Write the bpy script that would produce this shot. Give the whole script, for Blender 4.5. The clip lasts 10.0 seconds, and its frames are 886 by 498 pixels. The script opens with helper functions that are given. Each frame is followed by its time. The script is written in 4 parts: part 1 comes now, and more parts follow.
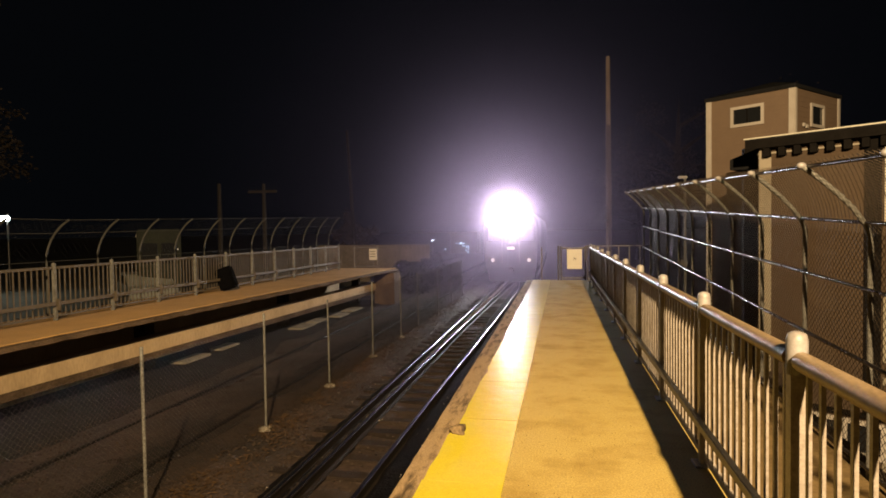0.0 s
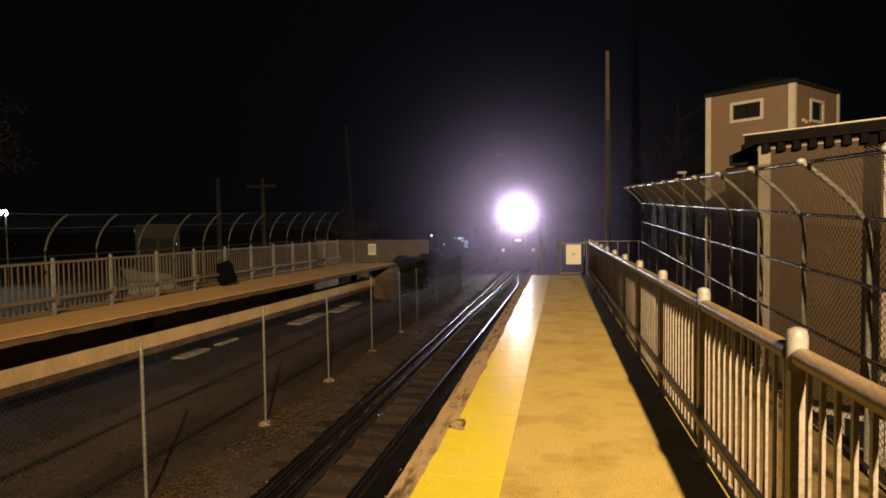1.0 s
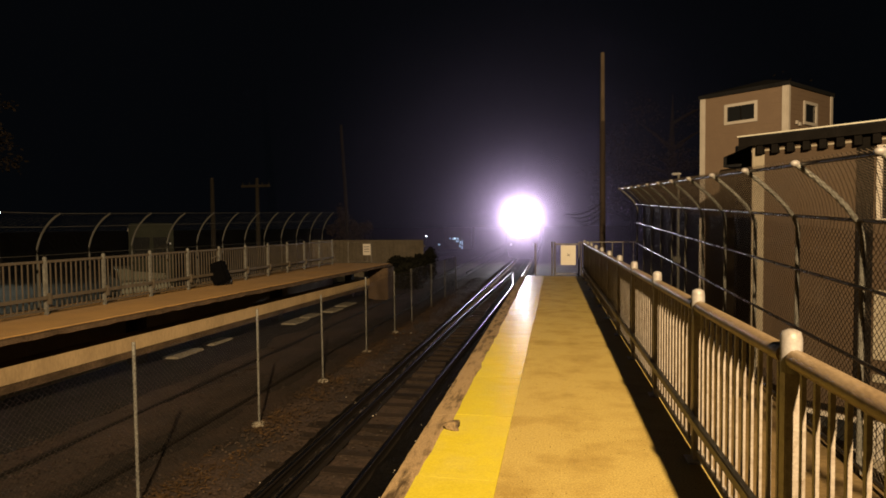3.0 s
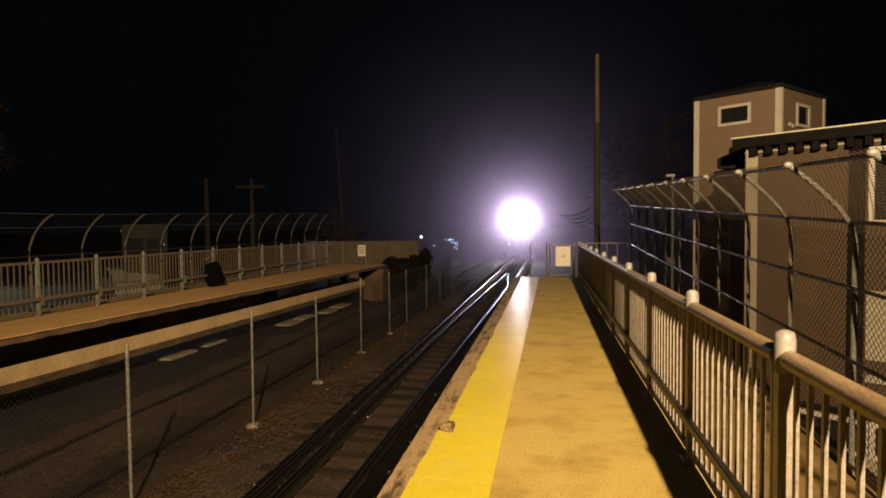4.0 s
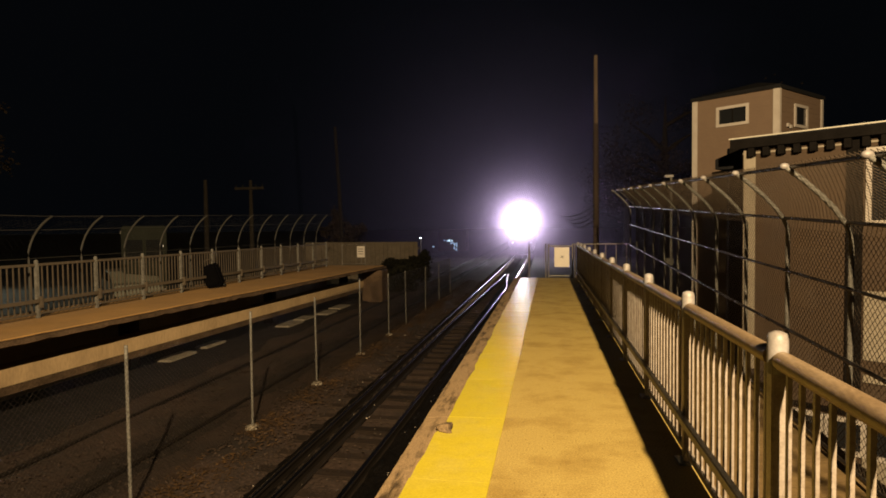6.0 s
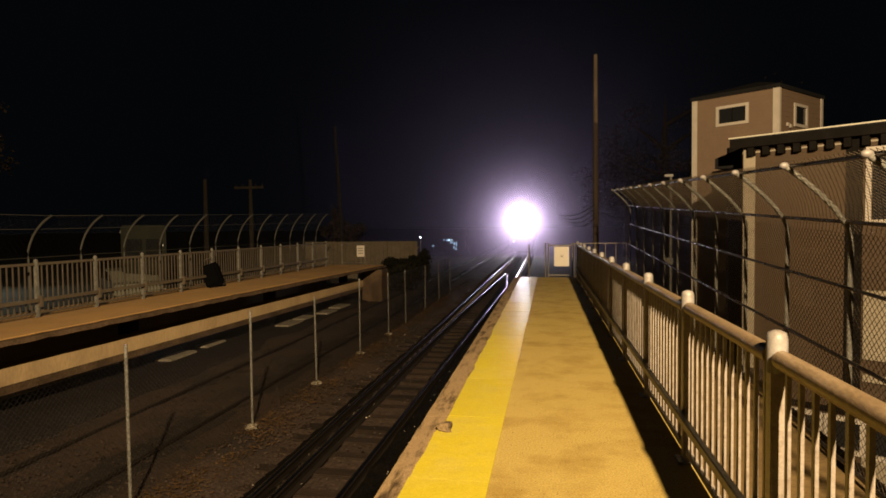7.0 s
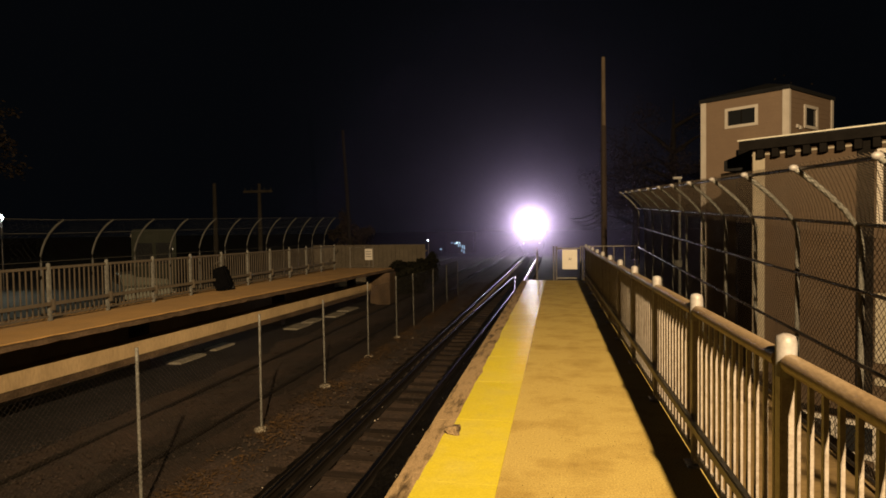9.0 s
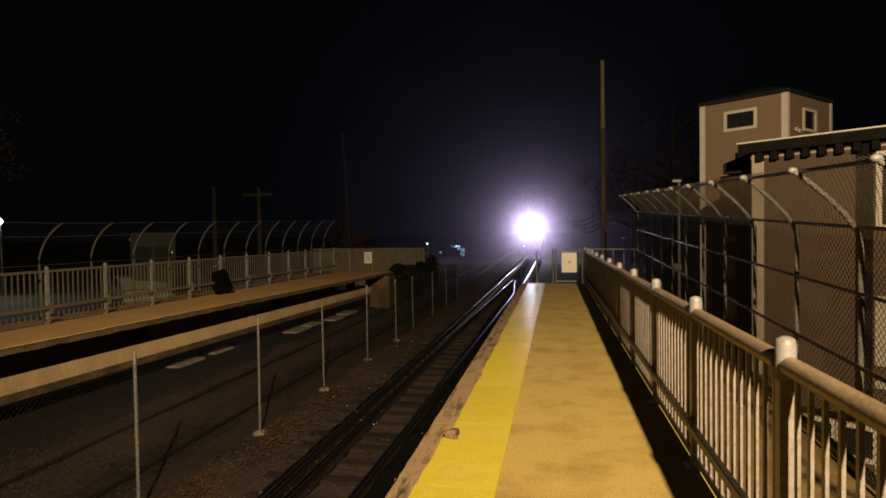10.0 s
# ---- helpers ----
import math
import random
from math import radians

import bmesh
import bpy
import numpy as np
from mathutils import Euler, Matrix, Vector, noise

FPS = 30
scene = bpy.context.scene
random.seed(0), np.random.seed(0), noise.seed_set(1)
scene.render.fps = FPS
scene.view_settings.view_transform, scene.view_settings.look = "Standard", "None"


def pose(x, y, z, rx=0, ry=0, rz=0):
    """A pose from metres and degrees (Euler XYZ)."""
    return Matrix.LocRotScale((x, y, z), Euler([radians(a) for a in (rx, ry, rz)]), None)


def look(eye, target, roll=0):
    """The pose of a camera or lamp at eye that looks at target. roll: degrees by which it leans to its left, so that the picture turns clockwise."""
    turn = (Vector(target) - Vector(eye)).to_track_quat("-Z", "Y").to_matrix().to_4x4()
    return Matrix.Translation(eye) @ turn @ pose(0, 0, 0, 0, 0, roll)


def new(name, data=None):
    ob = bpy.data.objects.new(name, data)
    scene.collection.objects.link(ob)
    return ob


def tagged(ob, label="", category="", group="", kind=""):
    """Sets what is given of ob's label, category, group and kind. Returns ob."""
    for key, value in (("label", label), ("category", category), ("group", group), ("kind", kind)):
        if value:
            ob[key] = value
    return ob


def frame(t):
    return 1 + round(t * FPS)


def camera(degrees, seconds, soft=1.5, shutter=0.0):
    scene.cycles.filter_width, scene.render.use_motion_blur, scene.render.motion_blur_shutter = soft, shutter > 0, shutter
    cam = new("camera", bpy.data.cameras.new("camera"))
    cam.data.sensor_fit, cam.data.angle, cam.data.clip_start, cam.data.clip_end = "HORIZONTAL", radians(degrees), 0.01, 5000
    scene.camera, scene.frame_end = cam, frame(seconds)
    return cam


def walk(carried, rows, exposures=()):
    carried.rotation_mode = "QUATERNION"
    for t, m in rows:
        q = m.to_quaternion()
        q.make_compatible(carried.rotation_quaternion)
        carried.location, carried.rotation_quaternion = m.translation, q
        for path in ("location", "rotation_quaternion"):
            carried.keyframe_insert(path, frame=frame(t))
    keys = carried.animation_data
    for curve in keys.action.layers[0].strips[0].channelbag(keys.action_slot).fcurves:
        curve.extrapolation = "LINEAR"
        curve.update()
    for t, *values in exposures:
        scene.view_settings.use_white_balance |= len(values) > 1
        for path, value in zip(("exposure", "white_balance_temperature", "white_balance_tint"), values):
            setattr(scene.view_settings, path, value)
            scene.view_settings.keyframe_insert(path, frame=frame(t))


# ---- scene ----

# ---------------------------------------------------------------- camera
cam = camera(76.0, 10.0, soft=1.7)
walk(cam, [
    (0.0, pose(-0.013, 0.015, 1.589, 88.27, 0.88, 11.51)),
    (0.5, pose(-0.018, 0.011, 1.589, 87.76, 0.89, 11.56)),
    (1.0, pose(-0.023, 0.013, 1.592, 87.77, 0.81, 11.39)),
    (1.5, pose(-0.021, 0.018, 1.592, 87.69, 0.69, 11.33)),
    (2.0, pose(-0.022, 0.026, 1.594, 87.49, 0.76, 11.24)),
    (2.5, pose(-0.023, 0.024, 1.594, 87.64, 0.72, 11.12)),
    (4.0, pose(-0.025, 0.026, 1.593, 87.90, 0.56, 10.38)),
    (4.5, pose(-0.019, 0.024, 1.599, 87.61, 0.75, 10.32)),
    (5.0, pose(-0.015, 0.017, 1.599, 87.89, 0.80, 10.55)),
    (5.5, pose(-0.007, 0.009, 1.601, 88.01, 0.71, 10.37)),
    (7.0, pose(-0.005, 0.008, 1.600, 87.92, 0.67, 10.30)),
    (7.5, pose(0.000, 0.013, 1.599, 88.04, 0.69, 10.76)),
    (8.0, pose(0.001, 0.013, 1.603, 88.20, 0.77, 10.50)),
    (8.5, pose(0.000, 0.000, 1.600, 88.49, 0.80, 10.61)),
    (9.0, pose(-0.003, -0.008, 1.604, 88.24, 0.81, 11.09)),
    (9.5, pose(0.003, 0.006, 1.598, 88.44, 0.81, 10.97)),
    (10.0, pose(0.003, 0.006, 1.600, 88.57, 0.85, 11.05)),
], exposures=[(0.0, 0.12, 6150, 10), (1.0, 0.06, 6100, 10), (2.5, 0.0, 6050, 10), (9.0, 0.0, 6050, 10), (9.5, 0.1, 6050, 10), (9.85, 0.08, 6000, 10), (10.0, -0.3, 5650, 10)])

# ---------------------------------------------------------------- world and lamps
world = bpy.data.worlds.new("night_sky")
scene.world = world
world.use_nodes = True
bgn = world.node_tree.nodes["Background"]
bgn.inputs["Color"].default_value = (0.7, 0.8, 1.0, 1)
bgn.inputs["Strength"].default_value = 0.002


def spot(name, eye, target, power, angle, color, size=0.12, blend=1.0):
    d = bpy.data.lights.new(name, "SPOT")
    d.energy, d.color, d.spot_size, d.spot_blend, d.shadow_soft_size = power, color, radians(angle), blend, size
    ob = new(name, d)
    ob.matrix_world = look(eye, target)
    return ob


SODIUM = (1.0, 0.675, 0.32)
# the street lamp behind the platform, which throws all the shadows, and the car park's lamp far off
spot("platform_lamp", (2.1, -6.4, 7.2), (-2.5, 40.0, 2.5), 40500, 110, SODIUM, blend=1.0)
spot("car_park_lamp", (-31.5, 27.0, 3.0), (-24.0, 24.0, -1.5), 500, 150, (1.0, 1.0, 0.72))

# ---------------------------------------------------------------- materials


def material(name, color, rough=0.7, metal=0.0, dark=None, scale=3.0, amount=0.5, grain=60.0, grain_amount=0.25, bump=0.15,
             bump_scale=None, stretch=(1, 1, 1), random_tint=0.0, spec=0.5, contrast=(0.35, 0.65), gloss_tint=(1, 1, 1)):
    """A painted, stained and grained surface: two scales of variation in colour and roughness, and a fine relief."""
    m = bpy.data.materials.new(name)
    m.use_nodes = True
    t = m.node_tree
    n, l = t.nodes, t.links
    b = n["Principled BSDF"]
    b.inputs["Metallic"].default_value = metal
    b.inputs["Specular IOR Level"].default_value = spec
    b.inputs["Specular Tint"].default_value = (*gloss_tint, 1)
    geo = n.new("ShaderNodeNewGeometry")
    mp = n.new("ShaderNodeMapping")
    mp.inputs["Scale"].default_value = stretch
    l.new(geo.outputs["Position"], mp.inputs["Vector"])
    big = n.new("ShaderNodeTexNoise")
    big.inputs["Scale"].default_value, big.inputs["Detail"].default_value = scale, 6
    big.inputs["Roughness"].default_value = 0.65
    fine = n.new("ShaderNodeTexNoise")
    fine.inputs["Scale"].default_value, fine.inputs["Detail"].default_value = grain, 3
    for x in (big, fine):
        l.new(mp.outputs[0], x.inputs["Vector"])
    ramp = n.new("ShaderNodeMapRange")
    ramp.inputs["From Min"].default_value, ramp.inputs["From Max"].default_value = contrast
    ramp.inputs["To Max"].default_value = amount
    l.new(big.outputs["Fac"], ramp.inputs["Value"])
    mix = n.new("ShaderNodeMix")
    mix.data_type = "RGBA"
    mix.inputs["A"].default_value = (*color, 1)
    mix.inputs["B"].default_value = (*(dark or [c * 0.45 for c in color]), 1)
    l.new(ramp.outputs[0], mix.inputs["Factor"])
    g = n.new("ShaderNodeMapRange")
    g.inputs["From Min"].default_value, g.inputs["From Max"].default_value = 0.3, 0.7
    g.inputs["To Min"].default_value, g.inputs["To Max"].default_value = 1 - grain_amount, 1 + grain_amount
    l.new(fine.outputs["Fac"], g.inputs["Value"])
    val = n.new("ShaderNodeHueSaturation")
    l.new(mix.outputs["Result"], val.inputs["Color"])
    if random_tint:
        info = n.new("ShaderNodeObjectInfo")
        rr = n.new("ShaderNodeMapRange")
        rr.inputs["To Min"].default_value, rr.inputs["To Max"].default_value = 1 - random_tint, 1 + random_tint
        l.new(info.outputs["Random"], rr.inputs["Value"])
        mul = n.new("ShaderNodeMath")
        mul.operation = "MULTIPLY"
        l.new(g.outputs[0], mul.inputs[0]), l.new(rr.outputs[0], mul.inputs[1])
        l.new(mul.outputs[0], val.inputs["Value"])
    else:
        l.new(g.outputs[0], val.inputs["Value"])
    l.new(val.outputs[0], b.inputs["Base Color"])
    rg = n.new("ShaderNodeMapRange")
    rg.inputs["To Min"].default_value, rg.inputs["To Max"].default_value = max(0.03, rough * 0.8), min(1, rough * 1.2)
    l.new(big.outputs["Fac"], rg.inputs["Value"]), l.new(rg.outputs[0], b.inputs["Roughness"])
    if bump:
        bp = n.new("ShaderNodeBump")
        bp.inputs["Strength"].default_value, bp.inputs["Distance"].default_value = bump, 0.02
        src = fine
        if bump_scale:
            src = n.new("ShaderNodeTexNoise")
            src.inputs["Scale"].default_value, src.inputs["Detail"].default_value = bump_scale, 4
            l.new(mp.outputs[0], src.inputs["Vector"])
        l.new(src.outputs["Fac"], bp.inputs["Height"]), l.new(bp.outputs[0], b.inputs["Normal"])
    return m


def glow(name, color, strength):
    m = bpy.data.materials.new(name)
    m.use_nodes = True
    b = m.node_tree.nodes["Principled BSDF"]
    b.inputs["Base Color"].default_value = (0.6, 0.6, 0.6, 1)
    b.inputs["Emission Color"].default_value = (*color, 1)
    b.inputs["Emission Strength"].default_value = strength
    return m


M_CONCRETE = material("worn_concrete", (0.285, 0.216, 0.0631), 0.85, dark=(0.165, 0.104, 0.0219), scale=1.9, amount=0.72, grain=85, grain_amount=0.26, bump=0.06, bump_scale=60, stretch=(0.95, 1.05, 1), contrast=(0.47, 0.70), spec=0.2)
M_YELLOW = material("yellow_platform_paint", (0.36, 0.304, 0.0208), 0.30, spec=0.014, dark=(0.33, 0.283, 0.064), scale=2.2, amount=0.55, grain=80, grain_amount=0.1, gloss_tint=(1.0, 0.9, 0.6), bump=0.4, bump_scale=5, random_tint=0.07, contrast=(0.45, 0.7))
M_TIMBER = material("weathered_edge_timber", (0.185, 0.132, 0.074), 0.85, dark=(0.026, 0.017, 0.009), scale=2.0, amount=0.92, grain=40, grain_amount=0.3, bump=0.3, stretch=(4.5, 1.0, 2.5), contrast=(0.50, 0.64), random_tint=0.15, spec=0.15)
M_LUMP = material("broken_dirty_concrete", (0.136, 0.0972, 0.0539), 0.9, dark=(0.032, 0.0234, 0.0166), scale=14, amount=0.9, grain=60, bump=0.6, contrast=(0.45, 0.6), spec=0.1)
M_PAD = material("grey_pad_concrete", (0.208, 0.189, 0.156), 0.9, dark=(0.112, 0.099, 0.083), scale=3, amount=0.7, grain=30, bump=0.3, spec=0.1)
M_FASCIA = material("platform_side_concrete", (0.358, 0.262, 0.147), 0.9, dark=(0.215, 0.153, 0.0813), scale=1.1, amount=0.7, grain=25, grain_amount=0.12, bump=0.1, stretch=(1, 1, 0.35))
M_COPING = material("stained_dimmed_concrete", (0.085, 0.058, 0.038), 0.9, dark=(0.03, 0.021, 0.014), scale=2.0, amount=0.8, grain=25, bump=0.5, spec=0.1)
M_RAILPAINT = material("cream_railing_paint", (0.196, 0.175, 0.159), 0.42, spec=0.4, dark=(0.0753, 0.0529, 0.0347), scale=16, amount=0.75, grain=90, grain_amount=0.15, bump=0.08, contrast=(0.45, 0.75))
M_GREY = material("dull_grey_rail_paint", (0.10, 0.088, 0.068), 0.42, spec=0.4, dark=(0.05, 0.04, 0.028), scale=9, amount=0.7, grain=70, grain_amount=0.15, bump=0.1)
M_GRIP = material("handled_rusty_rail_paint", (0.176, 0.133, 0.0861), 0.42, spec=0.35, dark=(0.106, 0.0731, 0.041), scale=5, amount=0.7, grain=70, grain_amount=0.15, bump=0.1, stretch=(1, 0.5, 1), contrast=(0.40, 0.66))
M_CAP = material("cream_cap_paint", (0.184, 0.178, 0.186), 0.5, dark=(0.08, 0.0667, 0.057), scale=14, amount=0.6, grain=90, grain_amount=0.08, bump=0.05)
M_GALV = material("galvanised_steel", (0.075, 0.068, 0.06), 0.38, 0.5, dark=(0.22, 0.2, 0.18), scale=6, amount=0.6, grain=90, grain_amount=0.12, bump=0.06)
M_WIRE = material("chain_link_wire", (0.078, 0.06, 0.044), 0.5, 0.3, scale=8, amount=0.4, grain=60, grain_amount=0.1, bump=0)
M_RUST = material("oily_rusty_rail_steel", (0.010, 0.0075, 0.006), 0.7, 0.2, dark=(0.005, 0.004, 0.0035), scale=5, amount=0.7, grain=40, bump=0.4, spec=0.15)
M_HEAD = material("polished_rail_head", (0.72, 0.70, 0.68), 0.18, 1.0, dark=(0.25, 0.2, 0.17), scale=5, amount=0.6, grain=60, grain_amount=0.1, bump=0.06, bump_scale=30, stretch=(6, 0.4, 1))
M_SPIKE = material("worn_spike_steel", (0.16, 0.13, 0.11), 0.3, 0.9, scale=9, amount=0.7, grain=40, grain_amount=0.4, bump=0.2)
M_TIE = material("creosoted_tie_wood", (0.0224, 0.0158, 0.0124), 0.9, dark=(0.0096, 0.0072, 0.00622), scale=3, amount=0.8, grain=35, bump=0.7, stretch=(0.6, 5, 2), random_tint=0.35, spec=0.08)
M_BALLAST = material("dirty_ballast", (0.0313, 0.0198, 0.0152), 0.8, dark=(0.0092, 0.00662, 0.0057), scale=0.8, amount=0.85, grain=22, grain_amount=0.55, bump=1.0, bump_scale=20, spec=0.3)
M_STONE = material("ballast_stone", (0.032, 0.0205, 0.014), 0.7, dark=(0.009, 0.006, 0.004), scale=6, amount=0.8, grain=25, grain_amount=0.4, bump=0.4, spec=0.3)
M_STRAW = material("dry_straw_litter", (0.0648, 0.0378, 0.0162), 0.9, dark=(0.0216, 0.0132, 0.00607), scale=5, amount=0.8, grain=30, grain_amount=0.4, bump=0.2, spec=0.08)
M_GRIT = material("dark_dirt_crumbs", (0.05, 0.032, 0.014), 0.95, scale=30, amount=0.6, grain=60, bump=0, spec=0.1)
M_PEBBLE_GLINT = material("pebble_and_glint_white", (0.42, 0.38, 0.33), 0.8, dark=(0.16, 0.13, 0.10), scale=12, amount=0.6, grain=60, bump=0.2, spec=0.1)
M_BLACK_BALLAST = material("near_black_ballast", (0.00416, 0.0036, 0.00332), 0.85, dark=(0.0016, 0.00144, 0.00145), scale=2.5, amount=0.7, grain=22, grain_amount=0.5, bump=1.0, bump_scale=30, spec=0.03)
M_GRIME = material("soiled_ballast", (0.017, 0.0125, 0.010), 0.85, dark=(0.007, 0.0055, 0.005), scale=1.6, amount=0.8, grain=22, grain_amount=0.5, bump=1.0, bump_scale=24, spec=0.2)
M_DARK_GRAVEL = material("blackish_gravel", (0.013, 0.0115, 0.0125), 0.9, dark=(0.006, 0.0055, 0.006), scale=1.2, amount=0.7, grain=20, grain_amount=0.5, bump=1.0, bump_scale=22, spec=0.15)
M_ASPHALT = material("car_park_asphalt", (0.02, 0.020, 0.015), 0.85, scale=0.4, amount=0.5, grain=30, bump=0.4)
M_LINE = material("faded_yellow_line", (0.672, 0.684, 0.29), 0.8, scale=4, amount=0.6, grain=30, bump=0.2)
M_SIDING = material("taupe_clapboard", (0.131, 0.09, 0.0601), 0.75, dark=(0.109, 0.0738, 0.0519), scale=1.4, amount=0.6, grain=40, grain_amount=0.1, bump=0.15)
M_TRIM = material("cream_trim_paint", (0.37, 0.34, 0.315), 0.6, dark=(0.277, 0.246, 0.215), scale=3, amount=0.5, grain=60, grain_amount=0.08, bump=0.08)
M_ROOF = material("dark_roof_shingle", (0.0112, 0.0112, 0.0124), 0.9, scale=3, amount=0.5, grain=30, bump=0.5, spec=0.08)
# dark stained wood; also paints the wall's dark gaps and shadow line
M_DARKWOOD_SHADE = material("dark_wood_and_shade", (0.00608, 0.00504, 0.00456), 0.85, scale=3, amount=0.5, grain=40, bump=0.3, spec=0.08)
M_GUTTER = material("pale_metal_drip_edge", (0.48, 0.468, 0.415), 0.5, 0.2, scale=4, amount=0.3, grain=60, bump=0.05)
M_SIGN = material("white_sign_sheet", (0.40, 0.375, 0.35), 0.5, dark=(0.48, 0.45, 0.42), scale=5, amount=0.4, grain=60, grain_amount=0.05, bump=0.03)
M_INK = material("sign_ink", (0.05, 0.05, 0.06), 0.6, scale=6, amount=0.3, grain=60, bump=0)
M_BLACKFAB = material("black_luggage_fabric", (0.0025, 0.0025, 0.003), 0.9, scale=8, amount=0.4, grain=120, bump=0.2, spec=0.02)
M_POLE = material("weathered_pole_wood", (0.15, 0.115, 0.085), 0.9, dark=(0.05, 0.037, 0.028), scale=1.4, amount=0.8, grain=25, bump=0.6, stretch=(3, 3, 0.4), spec=0.08)
M_CABLE = material("black_cable_sheath", (0.25, 0.25, 0.26), 0.25, 0.9, scale=6, amount=0.3, grain=60, bump=0)
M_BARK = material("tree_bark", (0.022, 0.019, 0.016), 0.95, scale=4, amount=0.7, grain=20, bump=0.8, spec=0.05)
M_LEAF = material("night_foliage", (0.0338, 0.0255, 0.0195), 0.8, dark=(0.0135, 0.0112, 0.00825), scale=2, amount=0.8, grain=10, bump=0, spec=0.08)
M_HEDGE = material("hedge_leaves", (0.012, 0.012, 0.008), 0.7, scale=2, amount=0.7, grain=10, bump=0, spec=0.08)
M_WALLB = material("tan_board_fence", (0.12, 0.101, 0.078), 0.85, dark=(0.072, 0.0607, 0.0466), scale=1.2, amount=0.6, grain=20, bump=0.3, spec=0.08)
M_POLE_SHADE = material("shaded_pole_wood", (0.06, 0.046, 0.038), 0.9, dark=(0.03, 0.023, 0.02), scale=2, amount=0.7, grain=25, bump=0.5, stretch=(3, 3, 0.4), spec=0.08)
M_TRAIN = material("dark_train_paint", (0.012, 0.012, 0.014), 0.6, 0.0, dark=(0.02, 0.019, 0.019), spec=0.15, scale=2, amount=0.5, grain=50, grain_amount=0.08, bump=0.05)
M_TRAINDARK = material("black_train_paint", (0.008, 0.008, 0.009), 0.7, spec=0.08, scale=2, amount=0.4, grain=50, bump=0.05)
M_GLASS = material("dark_glass", (0.012, 0.013, 0.015), 0.06, spec=0.6, scale=2, amount=0.3, grain=20, grain_amount=0.05, bump=0)
M_TRUCK = material("pale_van_paint", (0.0231, 0.0258, 0.0204), 0.8, scale=2, amount=0.4, grain=40, grain_amount=0.08, bump=0.03, spec=0.1)
M_CAR = material("silver_car_paint", (0.17, 0.175, 0.15), 0.35, 0.0, scale=2, amount=0.2, grain=40, grain_amount=0.05, bump=0.02)
M_RUBBER = material("tyre_rubber", (0.02, 0.02, 0.02), 0.85, scale=5, amount=0.3, grain=40, bump=0.2)
G_HEAD = glow("headlight_lens", (1.0, 0.94, 0.90), 2700.0)
G_DITCH = glow("ditch_light_lens", (1.0, 0.95, 0.9), 0.12)
G_LAMP = glow("far_lamp_lens", (0.85, 1.0, 0.95), 25.0)
G_PALE = glow("bright_bluish_pane", (0.7, 0.92, 1.0), 2.2)
G_BLUE = glow("far_bluish_lamp_lens", (0.5, 0.78, 0.95), 0.7)



def glow_sheet_material():
    """Sheets that imitate the headlight's lens glow: clear with a little scatter, thinning out from the middle of each
    sheet (its radius is stored as an attribute).
    """
    m = bpy.data.materials.new("glow_sheet")
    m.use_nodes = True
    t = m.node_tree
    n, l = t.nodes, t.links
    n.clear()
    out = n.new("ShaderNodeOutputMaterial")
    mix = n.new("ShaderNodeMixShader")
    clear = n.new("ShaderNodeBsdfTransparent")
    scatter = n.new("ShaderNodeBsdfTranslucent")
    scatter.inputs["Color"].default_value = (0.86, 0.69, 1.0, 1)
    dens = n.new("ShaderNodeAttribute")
    dens.attribute_name = "sheet_thickness"
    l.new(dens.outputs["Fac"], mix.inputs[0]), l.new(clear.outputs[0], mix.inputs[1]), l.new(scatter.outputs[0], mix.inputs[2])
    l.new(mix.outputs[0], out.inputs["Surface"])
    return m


M_GLOW_SHEET = glow_sheet_material()
M_DULL = material("dull_old_galvanising", (0.056, 0.0558, 0.0539), 0.6, 0.2, scale=6, amount=0.5, grain=80, grain_amount=0.12, bump=0.06, spec=0.2)
M_LINK = material("dull_steel_link_wire", (0.10, 0.085, 0.075), 0.36, 0.95, scale=8, amount=0.4, grain=60, grain_amount=0.1, bump=0)
M_POSTS = material("grey_fence_posts", (0.136, 0.133, 0.124), 0.7, 0.0, scale=9, amount=0.7, grain=45, grain_amount=0.4, bump=0.5, spec=0.2)
M_RAMP = material("brown_ramp_boards", (0.154, 0.108, 0.0498), 0.85, dark=(0.0768, 0.0518, 0.0249), scale=2, amount=0.7, grain=30, grain_amount=0.2, bump=0.2, stretch=(0.6, 2, 1), spec=0.1)
M_BRIGHT = material("bright_galvanised_tube", (0.11, 0.10, 0.095), 0.28, 0.9, scale=6, amount=0.4, grain=80, grain_amount=0.1, bump=0.04)
M_PILA = material("tan_pilaster_paint", (0.248, 0.22, 0.176), 0.65, dark=(0.176, 0.153, 0.12), scale=3, amount=0.6, grain=60, grain_amount=0.1, bump=0.1, spec=0.2)
M_DECK = material("orange_stained_deck", (0.37, 0.219, 0.0726), 0.88, dark=(0.23, 0.14, 0.0545), scale=0.9, amount=0.7, grain=30, grain_amount=0.15, bump=0.2)
M_FARPAINT = material("aged_railing_paint", (0.0806, 0.0648, 0.0473), 0.7, dark=(0.0384, 0.0302, 0.0224), scale=5, amount=0.6, grain=70, grain_amount=0.12, bump=0.08)
# darker brown copy of the siding; the station wall's weaker light is in its colour
M_WALLSTN = material("dimmed_station_siding", (0.0576, 0.0396, 0.0259), 0.8, dark=(0.056, 0.0432, 0.0353), scale=1.4, amount=0.6, grain=40, grain_amount=0.12, bump=0.15, spec=0.08)

# ---------------------------------------------------------------- building helpers


